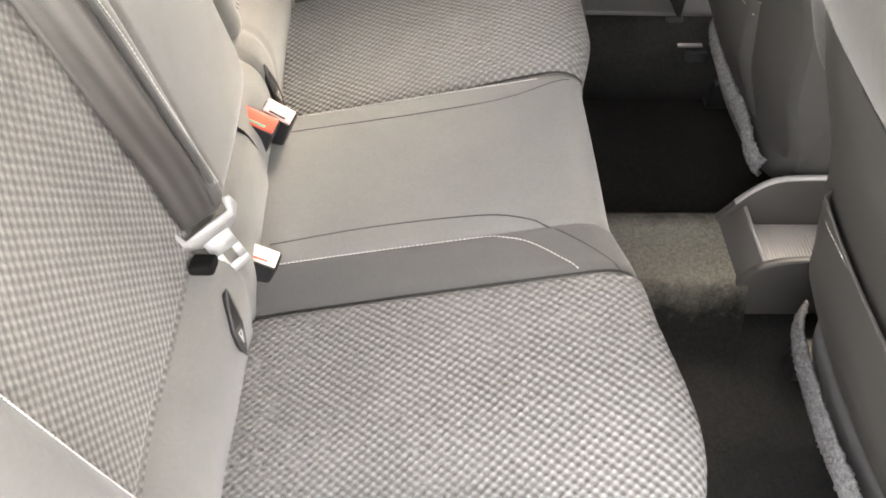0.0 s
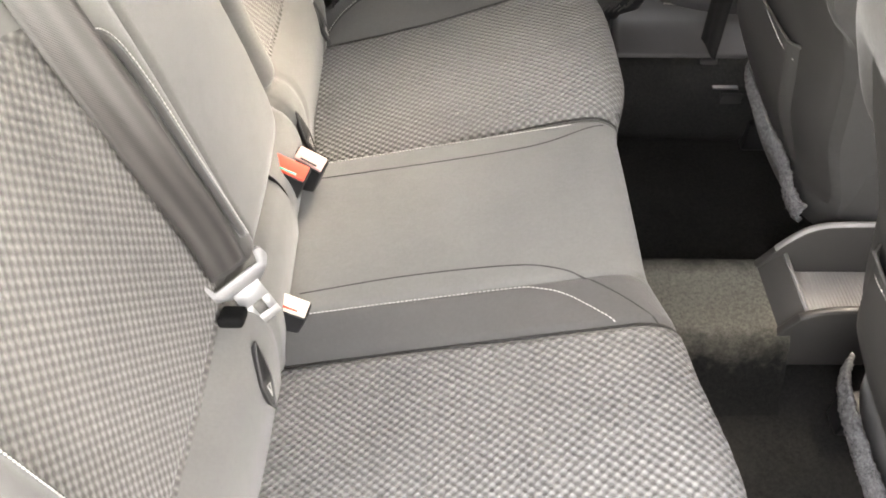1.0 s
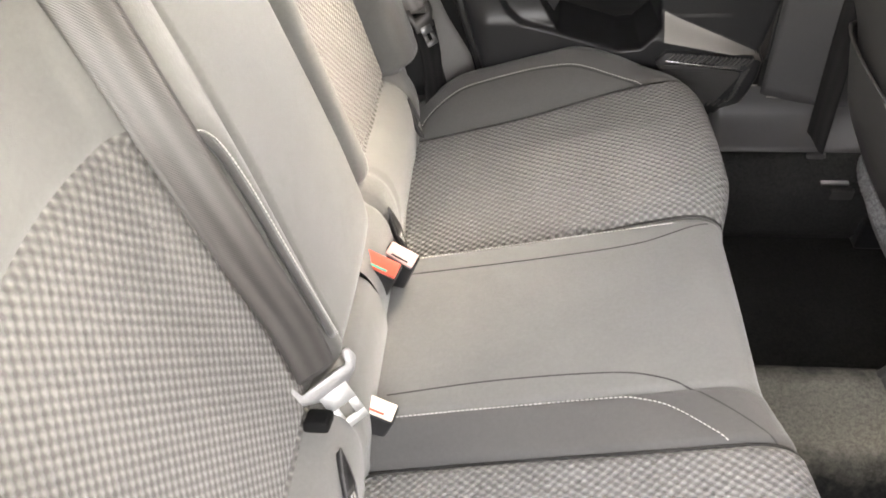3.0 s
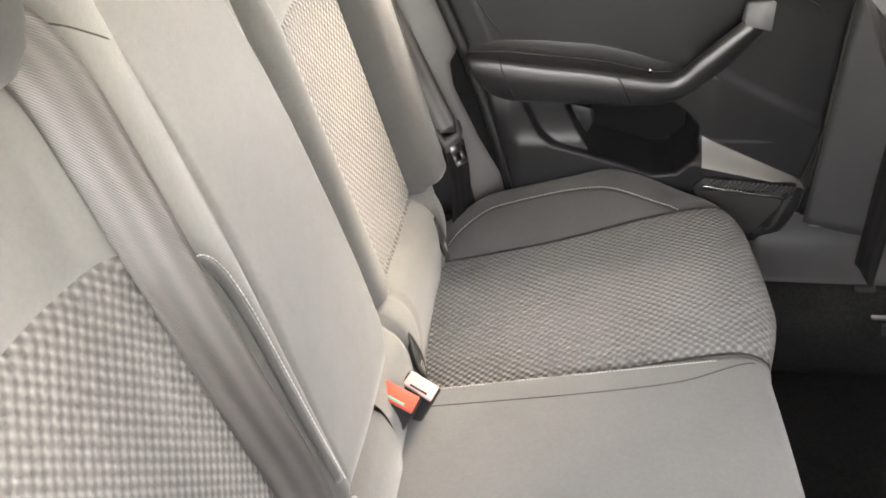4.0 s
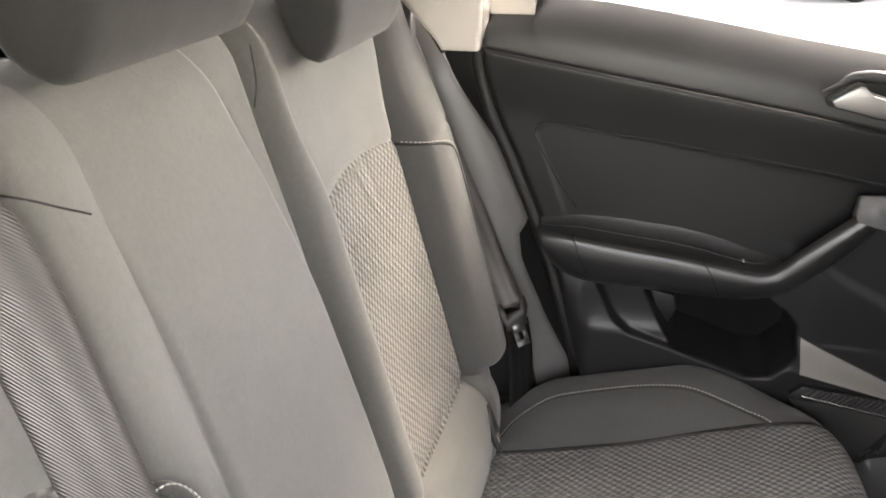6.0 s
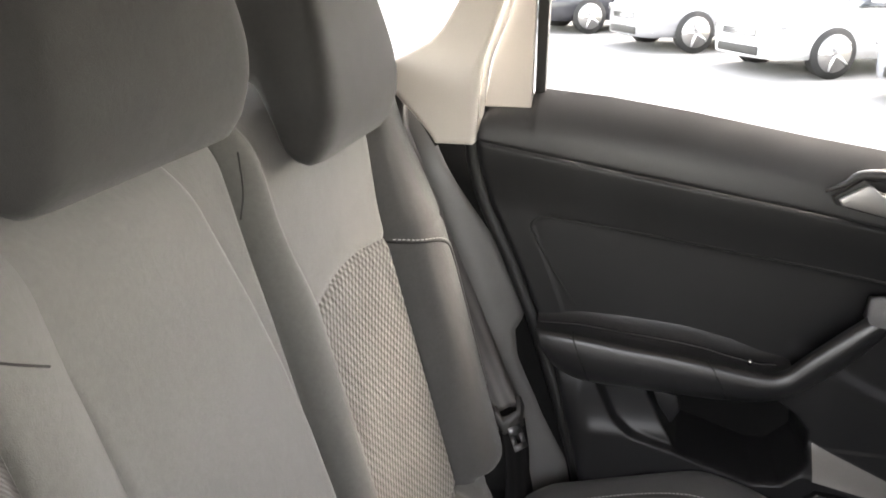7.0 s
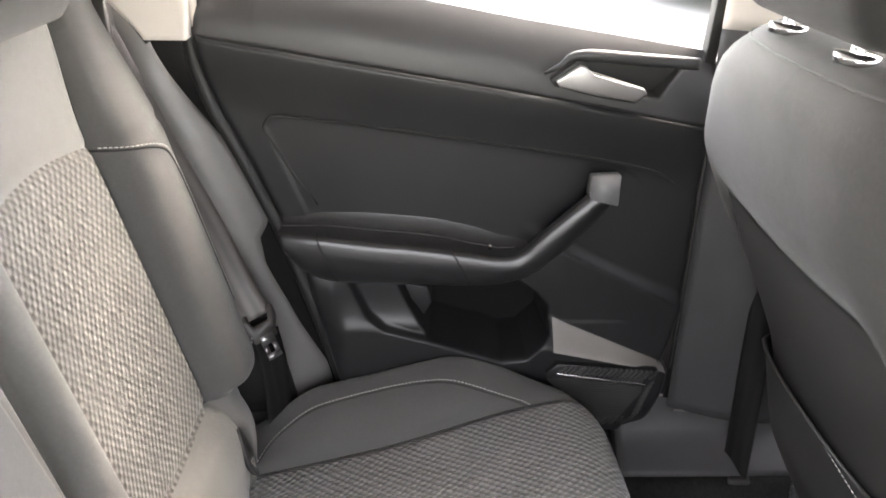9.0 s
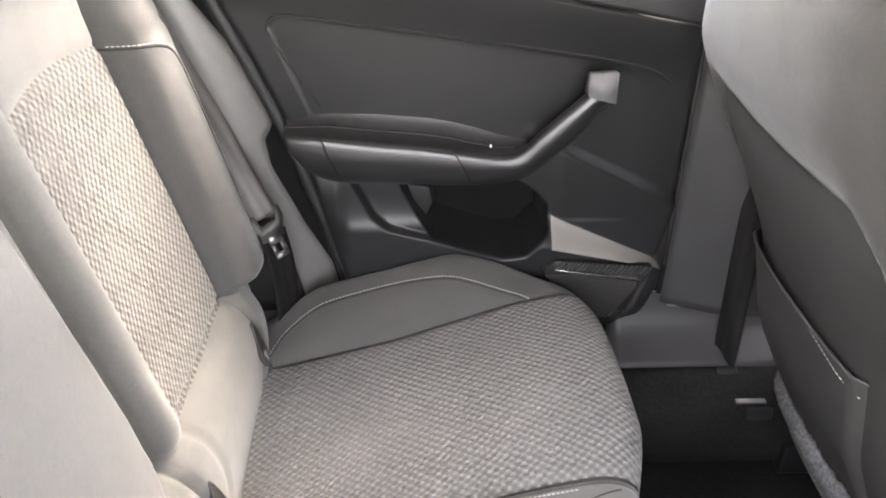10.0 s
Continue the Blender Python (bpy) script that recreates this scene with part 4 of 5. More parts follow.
    # handle: a dark cup with a bezel and a silver lever
    cup = [(0.492, 0.909), (0.640, 0.902), (0.606, 0.857), (0.520, 0.866)]
    part("handle_cup", prism(cup, 0.681, 0.688, "y", 0.002), RUBBER, door, "black recess behind the lever")
    bezel = [(0.440, 0.895, 0.642), (0.462, 0.908, 0.637), (0.484, 0.921, 0.637), (0.56, 0.917, 0.638), (0.65, 0.910, 0.641)]
    part("bezel", tube(curve_points([(x, y + 0.003, z) for x, z, y in bezel], 40), [0.002 + 0.0065 * min(1, k / 12) for k in range(40)], 12), PLASTIC_SOFT, door, "raised dark bezel")
    lever = [(0.454, 0.8885), (0.4851, 0.9099), (0.4928, 0.9079), (0.5045, 0.8973), (0.5752, 0.8788), (0.5791, 0.872), (0.5646, 0.8614), (0.5122, 0.8691), (0.4589, 0.8808)]
    part("lever_surround", prism([(0.545 + (x - 0.545) * 1.07, 0.8835 + (z - 0.8835) * 1.22) for x, z in lever], 0.634, 0.642, "y", 0.001), RUBBER, door, "black surround of the lever")
    part("lever", prism(lever, 0.626, 0.637, "y", 0.0016), SILVER, door, "silver door-release lever")
    # loudspeaker grille
    grille = [(0.4673, 0.4304), (0.4863, 0.4493), (0.6479, 0.4361), (0.6289, 0.3601), (0.6099, 0.3411), (0.531, 0.3363)]
    plate = part("speaker_grille", prism(grille, 0.606, 0.622, "y", 0.003), PLASTIC, door, "black ribbed loudspeaker grille")
    bm = bmesh.new()
    for k in range(26):
        z = 0.4225 - k * 0.0032
        row_lo = 0.472 + max(0, (0.4225 - z)) * 0.78
        row_hi = 0.624 - max(0, 0.398 - z) * 0.62
        if row_hi > row_lo:
            box(bm, (row_lo, 0.6035, z - 0.0009), (row_hi, 0.607, z + 0.0009), 0)
    part("fine_ribs", bm, RIB, plate, smooth=False)
    for k in range(34):
        f = k / 33
        if f < 0.55:
            p = f / 0.55
            at = Vector((0.494 + 0.146 * p, 0.6035, 0.4400 - 0.0100 * p))
        elif f < 0.8:
            p = (f - 0.55) / 0.25
            at = Vector((0.637 - 0.021 * p, 0.6035, 0.4170 - 0.068 * p))
        else:
            p = (f - 0.8) / 0.2
            at = Vector((0.610 - 0.067 * p, 0.6035, 0.3440 - 0.002 * p))
        m = Matrix.Translation(at) @ Matrix.Rotation(radians(40), 4, "Y")
        part("rib", boxed((-0.0012, -0.002, -0.009), (0.0012, 0.003, 0.009), 0, m), RIB, plate, smooth=False)
    part("trim_bar", boxed((-0.072, -0.003, -0.0022), (0.072, 0.003, 0.0022), 0.001, Matrix.Translation((0.556, 0.602, 0.4245)) @ Matrix.Rotation(radians(8.6), 4, "Y")), CHROME, plate, "bright chrome strip")
    part("door_edge", tube([(0.688, 0.6705, 0.40), (0.6895, 0.6700, 0.55), (0.689, 0.6695, 0.70), (0.688, 0.6650, 0.78)], 0.0016, 6), PLASTIC_GREY, door, "thin pale front edge of the trim panel")
    # window: frame strip, seal and glass
    part("window_frame", prism([(-0.026, 0.985), (0.042, 0.985), (0.043, 1.132), (0.06, 1.32), (0.03, 1.33), (0.012, 1.132), (-0.016, 1.05)], 0.668, 0.69, "y", 0.003), BEIGE, door, "pale window frame trim")
    part("window_seal", prism([(0.046, 1.005), (0.060, 1.008), (0.061, 1.132), (0.08, 1.33), (0.064, 1.33), (0.046, 1.132)], 0.672, 0.70, "y", 0.002), RUBBER, door, "black rubber window seal")
    part("window_seal", prism([(0.668, 0.90), (0.684, 0.898), (0.712, 1.33), (0.694, 1.33)], 0.676, 0.70, "y", 0.002), RUBBER, door, "black rubber window seal")
    pane = part("pane", prism([(0.05, 0.96), (0.69, 0.87), (0.70, 1.33), (0.07, 1.33)], 0.690, 0.693, "y"), GLASS, door, "clear side window glass", smooth=False)
    pane.visible_shadow = False
    rear = [(lerp_table(DOOR_REAR, z) - 0.008, 0.675, z) for z in np.linspace(0.30, 1.0, 30)]
    part("door_seal", tube([tuple(map(float, p)) for p in rear], 0.011, 8), RUBBER, door, "black rubber door seal")
    front = [(0.694, 0.680, 0.29), (0.697, 0.680, 0.5), (0.694, 0.680, 0.75), (0.688, 0.680, 0.90)]
    part("door_seal", tube(front, 0.008, 8), RUBBER, door, "black rubber door seal")


build_door()


def wall_sheet(name, P, material, label, category="wall", flip=False, thick=0.03):
    """A piece of shell trim with thickness away from the cabin."""
    bm = joined([sheet(P, flip=flip)])
    bmesh.ops.recalc_face_normals(bm, faces=bm.faces)
    bmesh.ops.solidify(bm, geom=list(bm.faces), thickness=thick)
    return tagged(part(name, bm, material), label, category, kind="structure")


def build_side_trim():
    # padded side panel between backrest and door
    # where black begins: edge trim plus the soft shade towards door and armrest
    BLACK_FROM = [(0.26, 0.97), (0.407, 0.965), (0.49, 0.89), (0.568, 0.85), (0.595, 0.84), (0.636, 0.875), (0.651, 0.94), (0.665, 0.985), (0.78, 0.98), (0.84, 0.91), (0.90, 0.80), (0.945, 0.72), (1.04, 0.66)]

    def side_sheet(lower):
        V, Z = np.meshgrid(np.linspace(0, 1, 20), np.linspace(0.26, 1.035, 100))
        cut = lerp_table(BLACK_FROM, Z)
        lo, hi = (0 * Z, cut) if lower else (cut, 0 * Z + 1)
        U = lo + (hi - lo) * V
        x0, x1 = back_plane(Z) - 0.10, lerp_table(DOOR_REAR, Z) - 0.016
        X = x0 + (x1 - x0) * U
        Y = 0.688 - 0.035 * np.sin(np.maximum(U, 0.5) * math.pi * 0.8) * smooth01(1.02, 0.86, Z) + 0.004 * U + 0.014 * U ** 5
        return np.stack([X, Y, Z], -1)
    wall_sheet("wall_side_trim", side_sheet(True), SIDE_TRIM, "grey moulded side trim beside the backrest", "trim", thick=-0.03)
    wall_sheet("wall_side_edge_shade", side_sheet(False), SHADE_BLACK, "black trim and painted shade round the door opening", "trim", thick=-0.03)
    # dark sheet put where shadow lies between bolster, belt anchor and trim
    wall_sheet("wall_belt_shade", np.array([[(-0.06 + (0.100 + 0.20 * (0.52 - z)) * u, 0.622 + 0.02 * u, z) for u in np.linspace(0, 1, 6)] for z in np.linspace(0.34, 0.505, 8)]), RUBBER, "black sheet for the shadow round the belt anchor", "trim", thick=-0.03)
    # dark inner end at the wheel arch
    wall_sheet("wall_arch_trim", np.array([[(x, 0.70, z) for z in (0.05, 0.30, 0.60)] for x in (-0.3, 0.0, 0.2)]), PLASTIC, "black wheel-arch trim", "trim", thick=-0.03)
    # pale pillar above, with the quarter window
    def pillar_y(x, z):
        return 0.655 - 0.02 * smooth01(0.95, 1.05, z) - 0.10 * np.clip(z - 1.05, 0, 1) ** 1.2 + 0.0 * x
    zs = np.linspace(0.938, 1.30, 60)
    U, Z = np.meshgrid(np.linspace(0, 1, 12), zs)
    x0 = lerp_table([(0.938, -0.088), (0.948, -0.094), (0.970, -0.107), (0.992, -0.122), (1.015, -0.142), (1.03, -0.160), (1.045, -0.166), (1.060, -0.130), (1.080, -0.092), (1.10, -0.072), (1.132, -0.052), (1.30, 0.01)], Z)
    x1 = lerp_table([(0.938, -0.034), (1.006, -0.028), (1.06, -0.018), (1.132, 0.008), (1.30, 0.05)], Z)
    X = x0 + (x1 - x0) * U
    wall_sheet("wall_pillar_trim", np.stack([X, pillar_y(X, Z), Z], -1), BEIGE, "pale moulded rear pillar trim", "trim")
    P = [(-0.170, 0.640, 1.034), (-0.145, 0.642, 1.006), (-0.122, 0.645, 0.981), (-0.104, 0.648, 0.955), (-0.090, 0.651, 0.931)]
    tagged(part("trim_pillar_gap", tube(curve_points(P, 24), 0.006, 8), RUBBER), "black rubber strip below the pale pillar trim", "trim", kind="structure")
    P = [(-0.034, 0.664, 0.95), (-0.028, 0.664, 1.006), (-0.018, 0.655, 1.06), (0.010, 0.650, 1.132), (0.052, 0.63, 1.30)]
    tagged(part("trim_pillar_seal", tube(curve_points(P, 30), 0.006, 8), BEIGE), "pale rubber edging of the door opening", "trim", kind="structure")
    xs, zs = np.linspace(-0.50, -0.14, 6), np.linspace(0.30, 1.035, 6)
    X, Z = np.meshgrid(xs, zs)
    wall_sheet("wall_rear_quarter", np.stack([X, 0.672 + 0 * X, Z], -1), PLASTIC_GREY, "dark rear quarter trim below the window", "trim")


build_side_trim()


# ---- sill and middle pillar on the far side ----
def build_far_sill():
    for name, lo, hi, material, label in (("wall_sill_trim", 0.222, 0.325, PILLAR, "dark grey plastic sill trim"), ("wall_sill_carpet", 0.05, 0.222, CARPET, "black carpet turned up at the sill")):
        U, Z = np.meshgrid(np.linspace(0.60, 1.2, 30), np.linspace(lo, hi, 16))
        Y = 0.70 - 0.12 * smooth01(0.30, 0.16, Z) - 0.03 * smooth01(0.325, 0.29, Z) + 0.03 * smooth01(0.10, 0.05, Z)
        wall_sheet(name, np.stack([U, Y, Z], -1), material, label, "trim", flip=True)
    tagged(part("trim_joint", tube([(0.70, 0.652, 0.327), (0.76, 0.647, 0.325), (0.84, 0.642, 0.321)], 0.0016, 6), PLASTIC_PALE), "thin pale joint above the sill trim", "trim", kind="structure")
    U, Z = np.meshgrid(np.linspace(0.1, 0.60, 20), np.linspace(0.05, 0.30, 12))
    Y = 0.70 - 0.12 * smooth01(0.28, 0.14, Z)
    wall_sheet("wall_sill_rear", np.stack([U, Y, Z], -1), CARPET, "black carpet beside the bench", "trim", flip=True)
    U, Z = np.meshgrid(np.linspace(0, 1, 16), np.linspace(0.327, 1.32, 50))
    x0 = 0.704 - 0.010 * smooth01(0.86, 0.90, Z)
    X = x0 + 0.17 * U
    Y = 0.69 - 0.045 * np.sin(np.clip(U, 0, 1) * math.pi * 0.62) - 0.06 * np.clip(Z - 0.95, 0, 1)
    wall_sheet("wall_b_pillar", np.stack([X, Y, Z], -1)[:32], PILLAR, "dark grey plastic middle pillar trim", "trim", flip=True)
    wall_sheet("wall_b_pillar_upper", np.stack([X, Y, Z], -1)[31:], BEIGE, "pale upper middle pillar trim", "trim", flip=True)
    # belt beside the far front seat
    belt = thing("front_seat_belt", "black front seat belt running down to its floor anchor", "seat belt", at=(0.80, 0.60, 0.2))
    part("webbing", webbing([(0.800, 0.617, 0.72), (0.796, 0.608, 0.54), (0.795, 0.600, 0.38), (0.797, 0.594, 0.235)], 0.046, [(-0.8, -0.6, 0)] * 4), WEB_DARK, belt)
    part("anchor", boxed((0.778, 0.570, 0.178), (0.818, 0.604, 0.246), 0.008), RUBBER, belt, "black anchor cover")


build_far_sill()


# ---- front seats ----
SEAT_BACK = [(0.20, 0.842), (0.26, 0.838), (0.31, 0.826), (0.42, 0.775), (0.50, 0.757), (0.56, 0.742), (0.62, 0.716), (0.70, 0.678), (0.80, 0.637), (0.86, 0.616), (0.91, 0.605), (0.95, 0.600), (0.975, 0.604), (0.99, 0.615), (1.0, 0.636)]


def seat_half(z):
    return lerp_table([(0.20, 0.20), (0.30, 0.225), (0.45, 0.238), (0.62, 0.252), (0.70, 0.260), (0.84, 0.258), (0.88, 0.253), (0.92, 0.243), (0.952, 0.226), (0.982, 0.198), (1.0, 0.168)], z)


def shell_head(T):
    """Upper edge of the hard lower shell."""
    return 0.790 - 0.16 * np.clip((np.abs(T) - 0.62) / 0.34, 0, 1) ** 2.2


def seat_surface(T, Z, yc):
    X = lerp_table(SEAT_BACK, Z)
    sm = 0.5 * (lerp_table(SEAT_BACK, Z - 0.02) + lerp_table(SEAT_BACK, Z + 0.02))
    X = 0.5 * X + 0.5 * sm
    low = shell_head(T)
    X = X + 0.018 * smooth01(0.03, -0.02, Z - low) - 0.008 * np.exp(-((Z - low - 0.055) / 0.04) ** 2)
    X = X + 0.16 * np.clip(np.abs(T) - 0.55, 0, 1) ** 2.2 + 0.02 * np.abs(T) ** 2
    lean = 0.03 * smooth01(0.85, 1.0, Z) * (1 if yc > 0 else -1)  # the shoulder drops on the door side
    return X, yc - lean + T * seat_half(Z), Z


def front_seat(yc, dx, label):
    ob = thing("front_seat_assembly", label, "car seat", "front seats", at=(0.82 + dx, yc, 0.06))
    zs = np.concatenate([np.linspace(0.21, 1.0, 100)])
    ts = np.sin(np.linspace(-1, 1, 61) * math.pi / 2) * 1.0
    T, Z = np.meshgrid(ts, zs)
    X, Y, Zc = seat_surface(T, Z, yc)
    P = np.stack([X + dx, Y, Zc], -1)
    # the cover turns forward over top and sides
    top = P[-1:].copy()
    rows = [P]
    for k, (a, b) in enumerate(((0.03, 0.006), (0.07, 0.008), (0.11, 0.002))):
        nxt = P[-1:].copy()
        nxt[..., 0] += a
        nxt[..., 2] += b
        rows.append(nxt)
    P = np.concatenate(rows, 0)
    left, right = P[:, :1].copy(), P[:, -1:].copy()
    l2, r2 = left.copy(), right.copy()
    l2[..., 0] += 0.10
    r2[..., 0] += 0.10
    l2[..., 1] += 0.012
    r2[..., 1] -= 0.012
    P = np.concatenate([l2, P, r2], 1)
    shell_t, shell_v = np.meshgrid(np.linspace(-0.94, 0.94, 61), np.linspace(0, 1, 60))
    head = shell_head(shell_t) - 0.004
    X, Y, Zc = seat_surface(shell_t, 0.285 + (head - 0.285) * shell_v, yc)
    rim = np.minimum(1, np.minimum((1 - shell_v) / 0.03, (0.94 - np.abs(shell_t)) / 0.03))
    part("back_shell", sheet(np.stack([X + dx - 0.004 - 0.004 * rim, Y, Zc], -1), flip=True), PLASTIC_GREY, ob, "dark moulded lower back shell")
    part("seat_back_cover", sheet(P, flip=True), SEAT_BACK_CLOTH, ob, "grey cloth seat-back cover")
    # pocket panel with a bound top edge
    sgn = 1 if yc > 0 else -1
    U, V = np.meshgrid(np.linspace(-0.62, 0.82, 50), np.linspace(0.30, 0.548, 40))
    X, Y, Zc = seat_surface(U * sgn, V, yc)
    bulge = 0.010 + 0.009 * np.sin((V - 0.30) / 0.248 * math.pi * 0.8) * (1 - np.abs(U) ** 4)
    edge = np.minimum(1, np.minimum(np.minimum(U + 0.62, 0.82 - U) / 0.05, (V - 0.30) / 0.02))
    X = X - 0.004 - bulge * np.clip(edge, 0, 1)
    pocket = part("map_pocket", sheet(np.stack([X + dx, Y, Zc], -1), flip=sgn > 0), PLASTIC_GREY, ob, "dark seat-back map pocket")
    rim = [(x + dx - 0.001, y, z) for x, y, z in zip(X[-1], Y[-1], Zc[-1])]
    part("pocket_binding", tube(rim, 0.0028, 8), PLASTIC_GREY, pocket, "bound upper pocket edge")
    hem = [(float(X[39 - r, c] + dx - 0.0008), float(Y[39 - r, c]), float(Zc[39 - r, c])) for c, r in ((20, 0), (15, 1), (10, 2), (5, 3), (1, 4))]
    part("stitching", stitching(hem, 0.12), THREAD, pocket)
    # felt flap along the lower edge
    U, V = np.meshgrid(np.linspace(-0.98, 0.98, 160), np.linspace(0, 1, 20))
    low = (0.252 if yc > 0 else 0.214) - 0.02 * np.clip(np.abs(U) - 0.7, 0, 1) / 0.3
    Z = low + 0.050 * (1 - V)
    X, Y, _ = seat_surface(U, Z, yc)
    rough = np.random.default_rng(5).normal(0, 0.0011, U.shape)
    X = X - (0.016 if yc > 0 else 0.030) - 0.008 * np.sin(V * math.pi) + rough
    if yc > 0:
        X = X - 0.034 * smooth01(0.45, 1.0, -U)
    Z = Z + rough * 1.2 * (V > 0.9)
    bm = joined([sheet(np.stack([X + dx, Y, Z], -1), flip=True)])
    bmesh.ops.solidify(bm, geom=list(bm.faces), thickness=0.006)
    part("felt_flap", bm, FLAP, ob, "fuzzy speckled grey felt flap")
    T = np.linspace(-1, 1, 40)
    X, Y, Z = seat_surface(T, 0.988 + 0 * T, yc)
    part("seam", tube([(float(a) + dx - 0.0003, float(b), float(c)) for a, b, c in zip(X, Y, Z)], 0.0014, 6), CLOTH_DARK, ob)
    # cushion, base and rails
    part("seat_cushion", boxed((0.89 + dx, yc - 0.23, 0.24), (1.30 + dx, yc + 0.23, 0.40), 0.05, None, 3), SEAT_BACK_CLOTH, ob)
    for s in (-0.19, 0.19):
        part("rail", boxed((0.90 + dx, yc + s - 0.022, 0.062), (1.30 + dx, yc + s + 0.022, 0.13), 0.004), PLASTIC, ob)
    if yc > 0:
        foot = part("rail_bracket", boxed((0.825, 0.522, 0.10), (0.87, 0.57, 0.196), 0.003), RUBBER, ob)
        part("rail_cap", boxed((0.806, 0.530, 0.2045), (0.858, 0.552, 0.2080), 0.001), GUNMETAL, foot, "bright steel rail end")
    for s in (-0.070, 0.070):
        y = yc + s - 0.028 * (1 if yc > 0 else -1)
        part("post_collar", tube([(0.640 + dx, y, 1.000), (0.641 + dx, y, 1.010)], 0.019, 18, flat=0.75), CHROME, ob, "bright post collar")
    return ob


def front_headrest(yc, dx):
    ob = thing("front_headrest", "grey cloth head restraint on chrome posts", "headrest", "front head restraints", at=(0.69 + dx, yc, 1.05))
    rows = []
    for t in np.linspace(-1, 1, 31):
        k = (1 - abs(t) ** 10) ** (1 / 2.4)
        ring = []
        for a in np.linspace(0, 2 * math.pi, 37):
            c, s = math.cos(a), math.sin(a)
            r = (abs(c) ** 3 + abs(s) ** 3) ** (-1 / 3)
            ring.append((0.650 + dx + 0.055 * c * r * (0.4 + 0.6 * k), yc + t * 0.140, 1.112 + 0.095 * s * r * (0.75 + 0.25 * k)))
        rows.append(ring)
    bm = joined([sheet(rows)])
    bmesh.ops.remove_doubles(bm, verts=bm.verts, dist=1e-5)
    bmesh.ops.holes_fill(bm, edges=[e for e in bm.edges if e.is_boundary], sides=60)
    part("pad", bm, HEADREST_CLOTH, ob)
    for s in (-0.070, 0.070):
        part("post", tube([(0.640 + dx, yc + s, 0.985), (0.645 + dx, yc + s, 1.10)], 0.0065, 12), CHROME, ob, "chrome headrest post")


front_seat(0.335, 0.0, "grey cloth front seat with a map pocket on its back")
front_seat(-0.345, -0.02, "grey cloth front seat with a map pocket on its back")
front_headrest(0.307, 0.0)
front_headrest(-0.317, -0.02)


# ---- centre console ----
def build_console():
    ob = thing("centre_console", "dark plastic centre console with an open ribbed rear tray", "console", at=(0.9, 0, 0.17))
    rim = [(0.802, 0.226), (0.812, 0.241), (0.824, 0.257), (0.837, 0.270), (0.852, 0.279), (0.870, 0.284), (0.906, 0.286), (1.0, 0.288), (1.40, 0.32)]
    part("tail", prism([(0.779, 0.10), (0.777, 0.160), (0.779, 0.183), (0.814, 0.2225), (0.821, 0.221), (0.843, 0.182), (0.843, 0.10)], -0.053, 0.071, "y", 0.0015), PLASTIC_GREY, ob)
    for y0, y1, rise in ((-0.067, -0.0535, 0.3), (0.0715, 0.085, 1.0)):
        line = [(x, 0.226 + (z - 0.226) * rise) for x, z in rim]
        wall = [(0.778, 0.10), (0.776, 0.160), (0.778, 0.184)] + line + [(1.40, 0.10)]
        side = part("side_wall", prism(wall, y0, y1, "y", 0.002), PLASTIC_GREY, ob)
        band = [(x, z + 0.0022) for x, z in line] + [(x, z + 0.0002) for x, z in reversed(line)]
        part("rim", prism(band, y0 + 0.001, y1 - 0.001, "y", 0.0), TONGUE if rise == 1.0 else PLASTIC_GREY, side, "satin rim")
    tray = part("tray_floor", boxed((0.842, -0.053, 0.160), (1.02, 0.071, 0.176), 0.001), LIT_TRAY, ob, "ribbed tray floor, coloured pale for its bright reflection")
    for k in range(18):
        x = 0.850 + 0.006 * k
        part("rib", boxed((x, -0.052, 0.1755), (x + 0.0025, 0.070, 0.1775), 0.0), LIT_TRAY, tray)
    part("tray_edge", tube([(0.8185, -0.052, 0.2225), (0.8185, 0.070, 0.2225)], 0.0032, 8), TONGUE, ob, "pale edge of the tray")
    part("bulkhead", prism([(1.02, 0.11), (1.02, 0.282), (1.39, 0.31), (1.39, 0.11)], -0.053, 0.071, "y", 0.001), PLASTIC_GREY, ob)
    part("console_foot", boxed((0.770, -0.072, 0.10), (0.80, 0.090, 0.150), 0.004), PLASTIC, ob)


build_console()


# ---- rest of the shell round the camera ----
def slab(name, lo, hi, material, label, category="wall"):
    return tagged(part(name, boxed(lo, hi, 0.01), material), label, category, kind="structure")


# added out of view: holds back low sky light from the near side
slab("wall_light_blocker", (-8, -2.3, -0.4), (8, -2.0, 0.95), BLOCKER, "plain grey wall added unseen behind the camera to cut side light")
slab("wall_sill_outer", (-0.35, 0.746, 0.0), (1.25, 0.775, 0.32), PLASTIC, "dark outer sill behind the trim")
slab("wall_near_front_door", (0.78, -0.76, 0.05), (1.5, -0.71, 0.90), PLASTIC, "dark front door trim")
slab("wall_far_front_door", (0.90, 0.71, 0.05), (1.5, 0.76, 0.90), PLASTIC, "dark front door trim")
slab("wall_near_b_pillar", (0.74, -0.75, 0.05), (0.86, -0.70, 1.30), PLASTIC, "dark middle pillar trim")
slab("wall_near_sill", (-0.05, -0.80, 0.05), (0.74, -0.66, 0.20), PLASTIC, "dark door sill")
slab("wall_near_quarter", (-0.85, -0.76, 0.05), (-0.12, -0.69, 1.28), BEIGE, "pale rear quarter trim")
slab("wall_dashboard", (1.42, -0.70, 0.05), (1.50, 0.70, 1.12), PLASTIC, "black dashboard")
slab("wall_tailgate", (-0.90, -0.70, 0.05), (-0.84, 0.70, 1.0), PLASTIC, "dark tailgate trim")
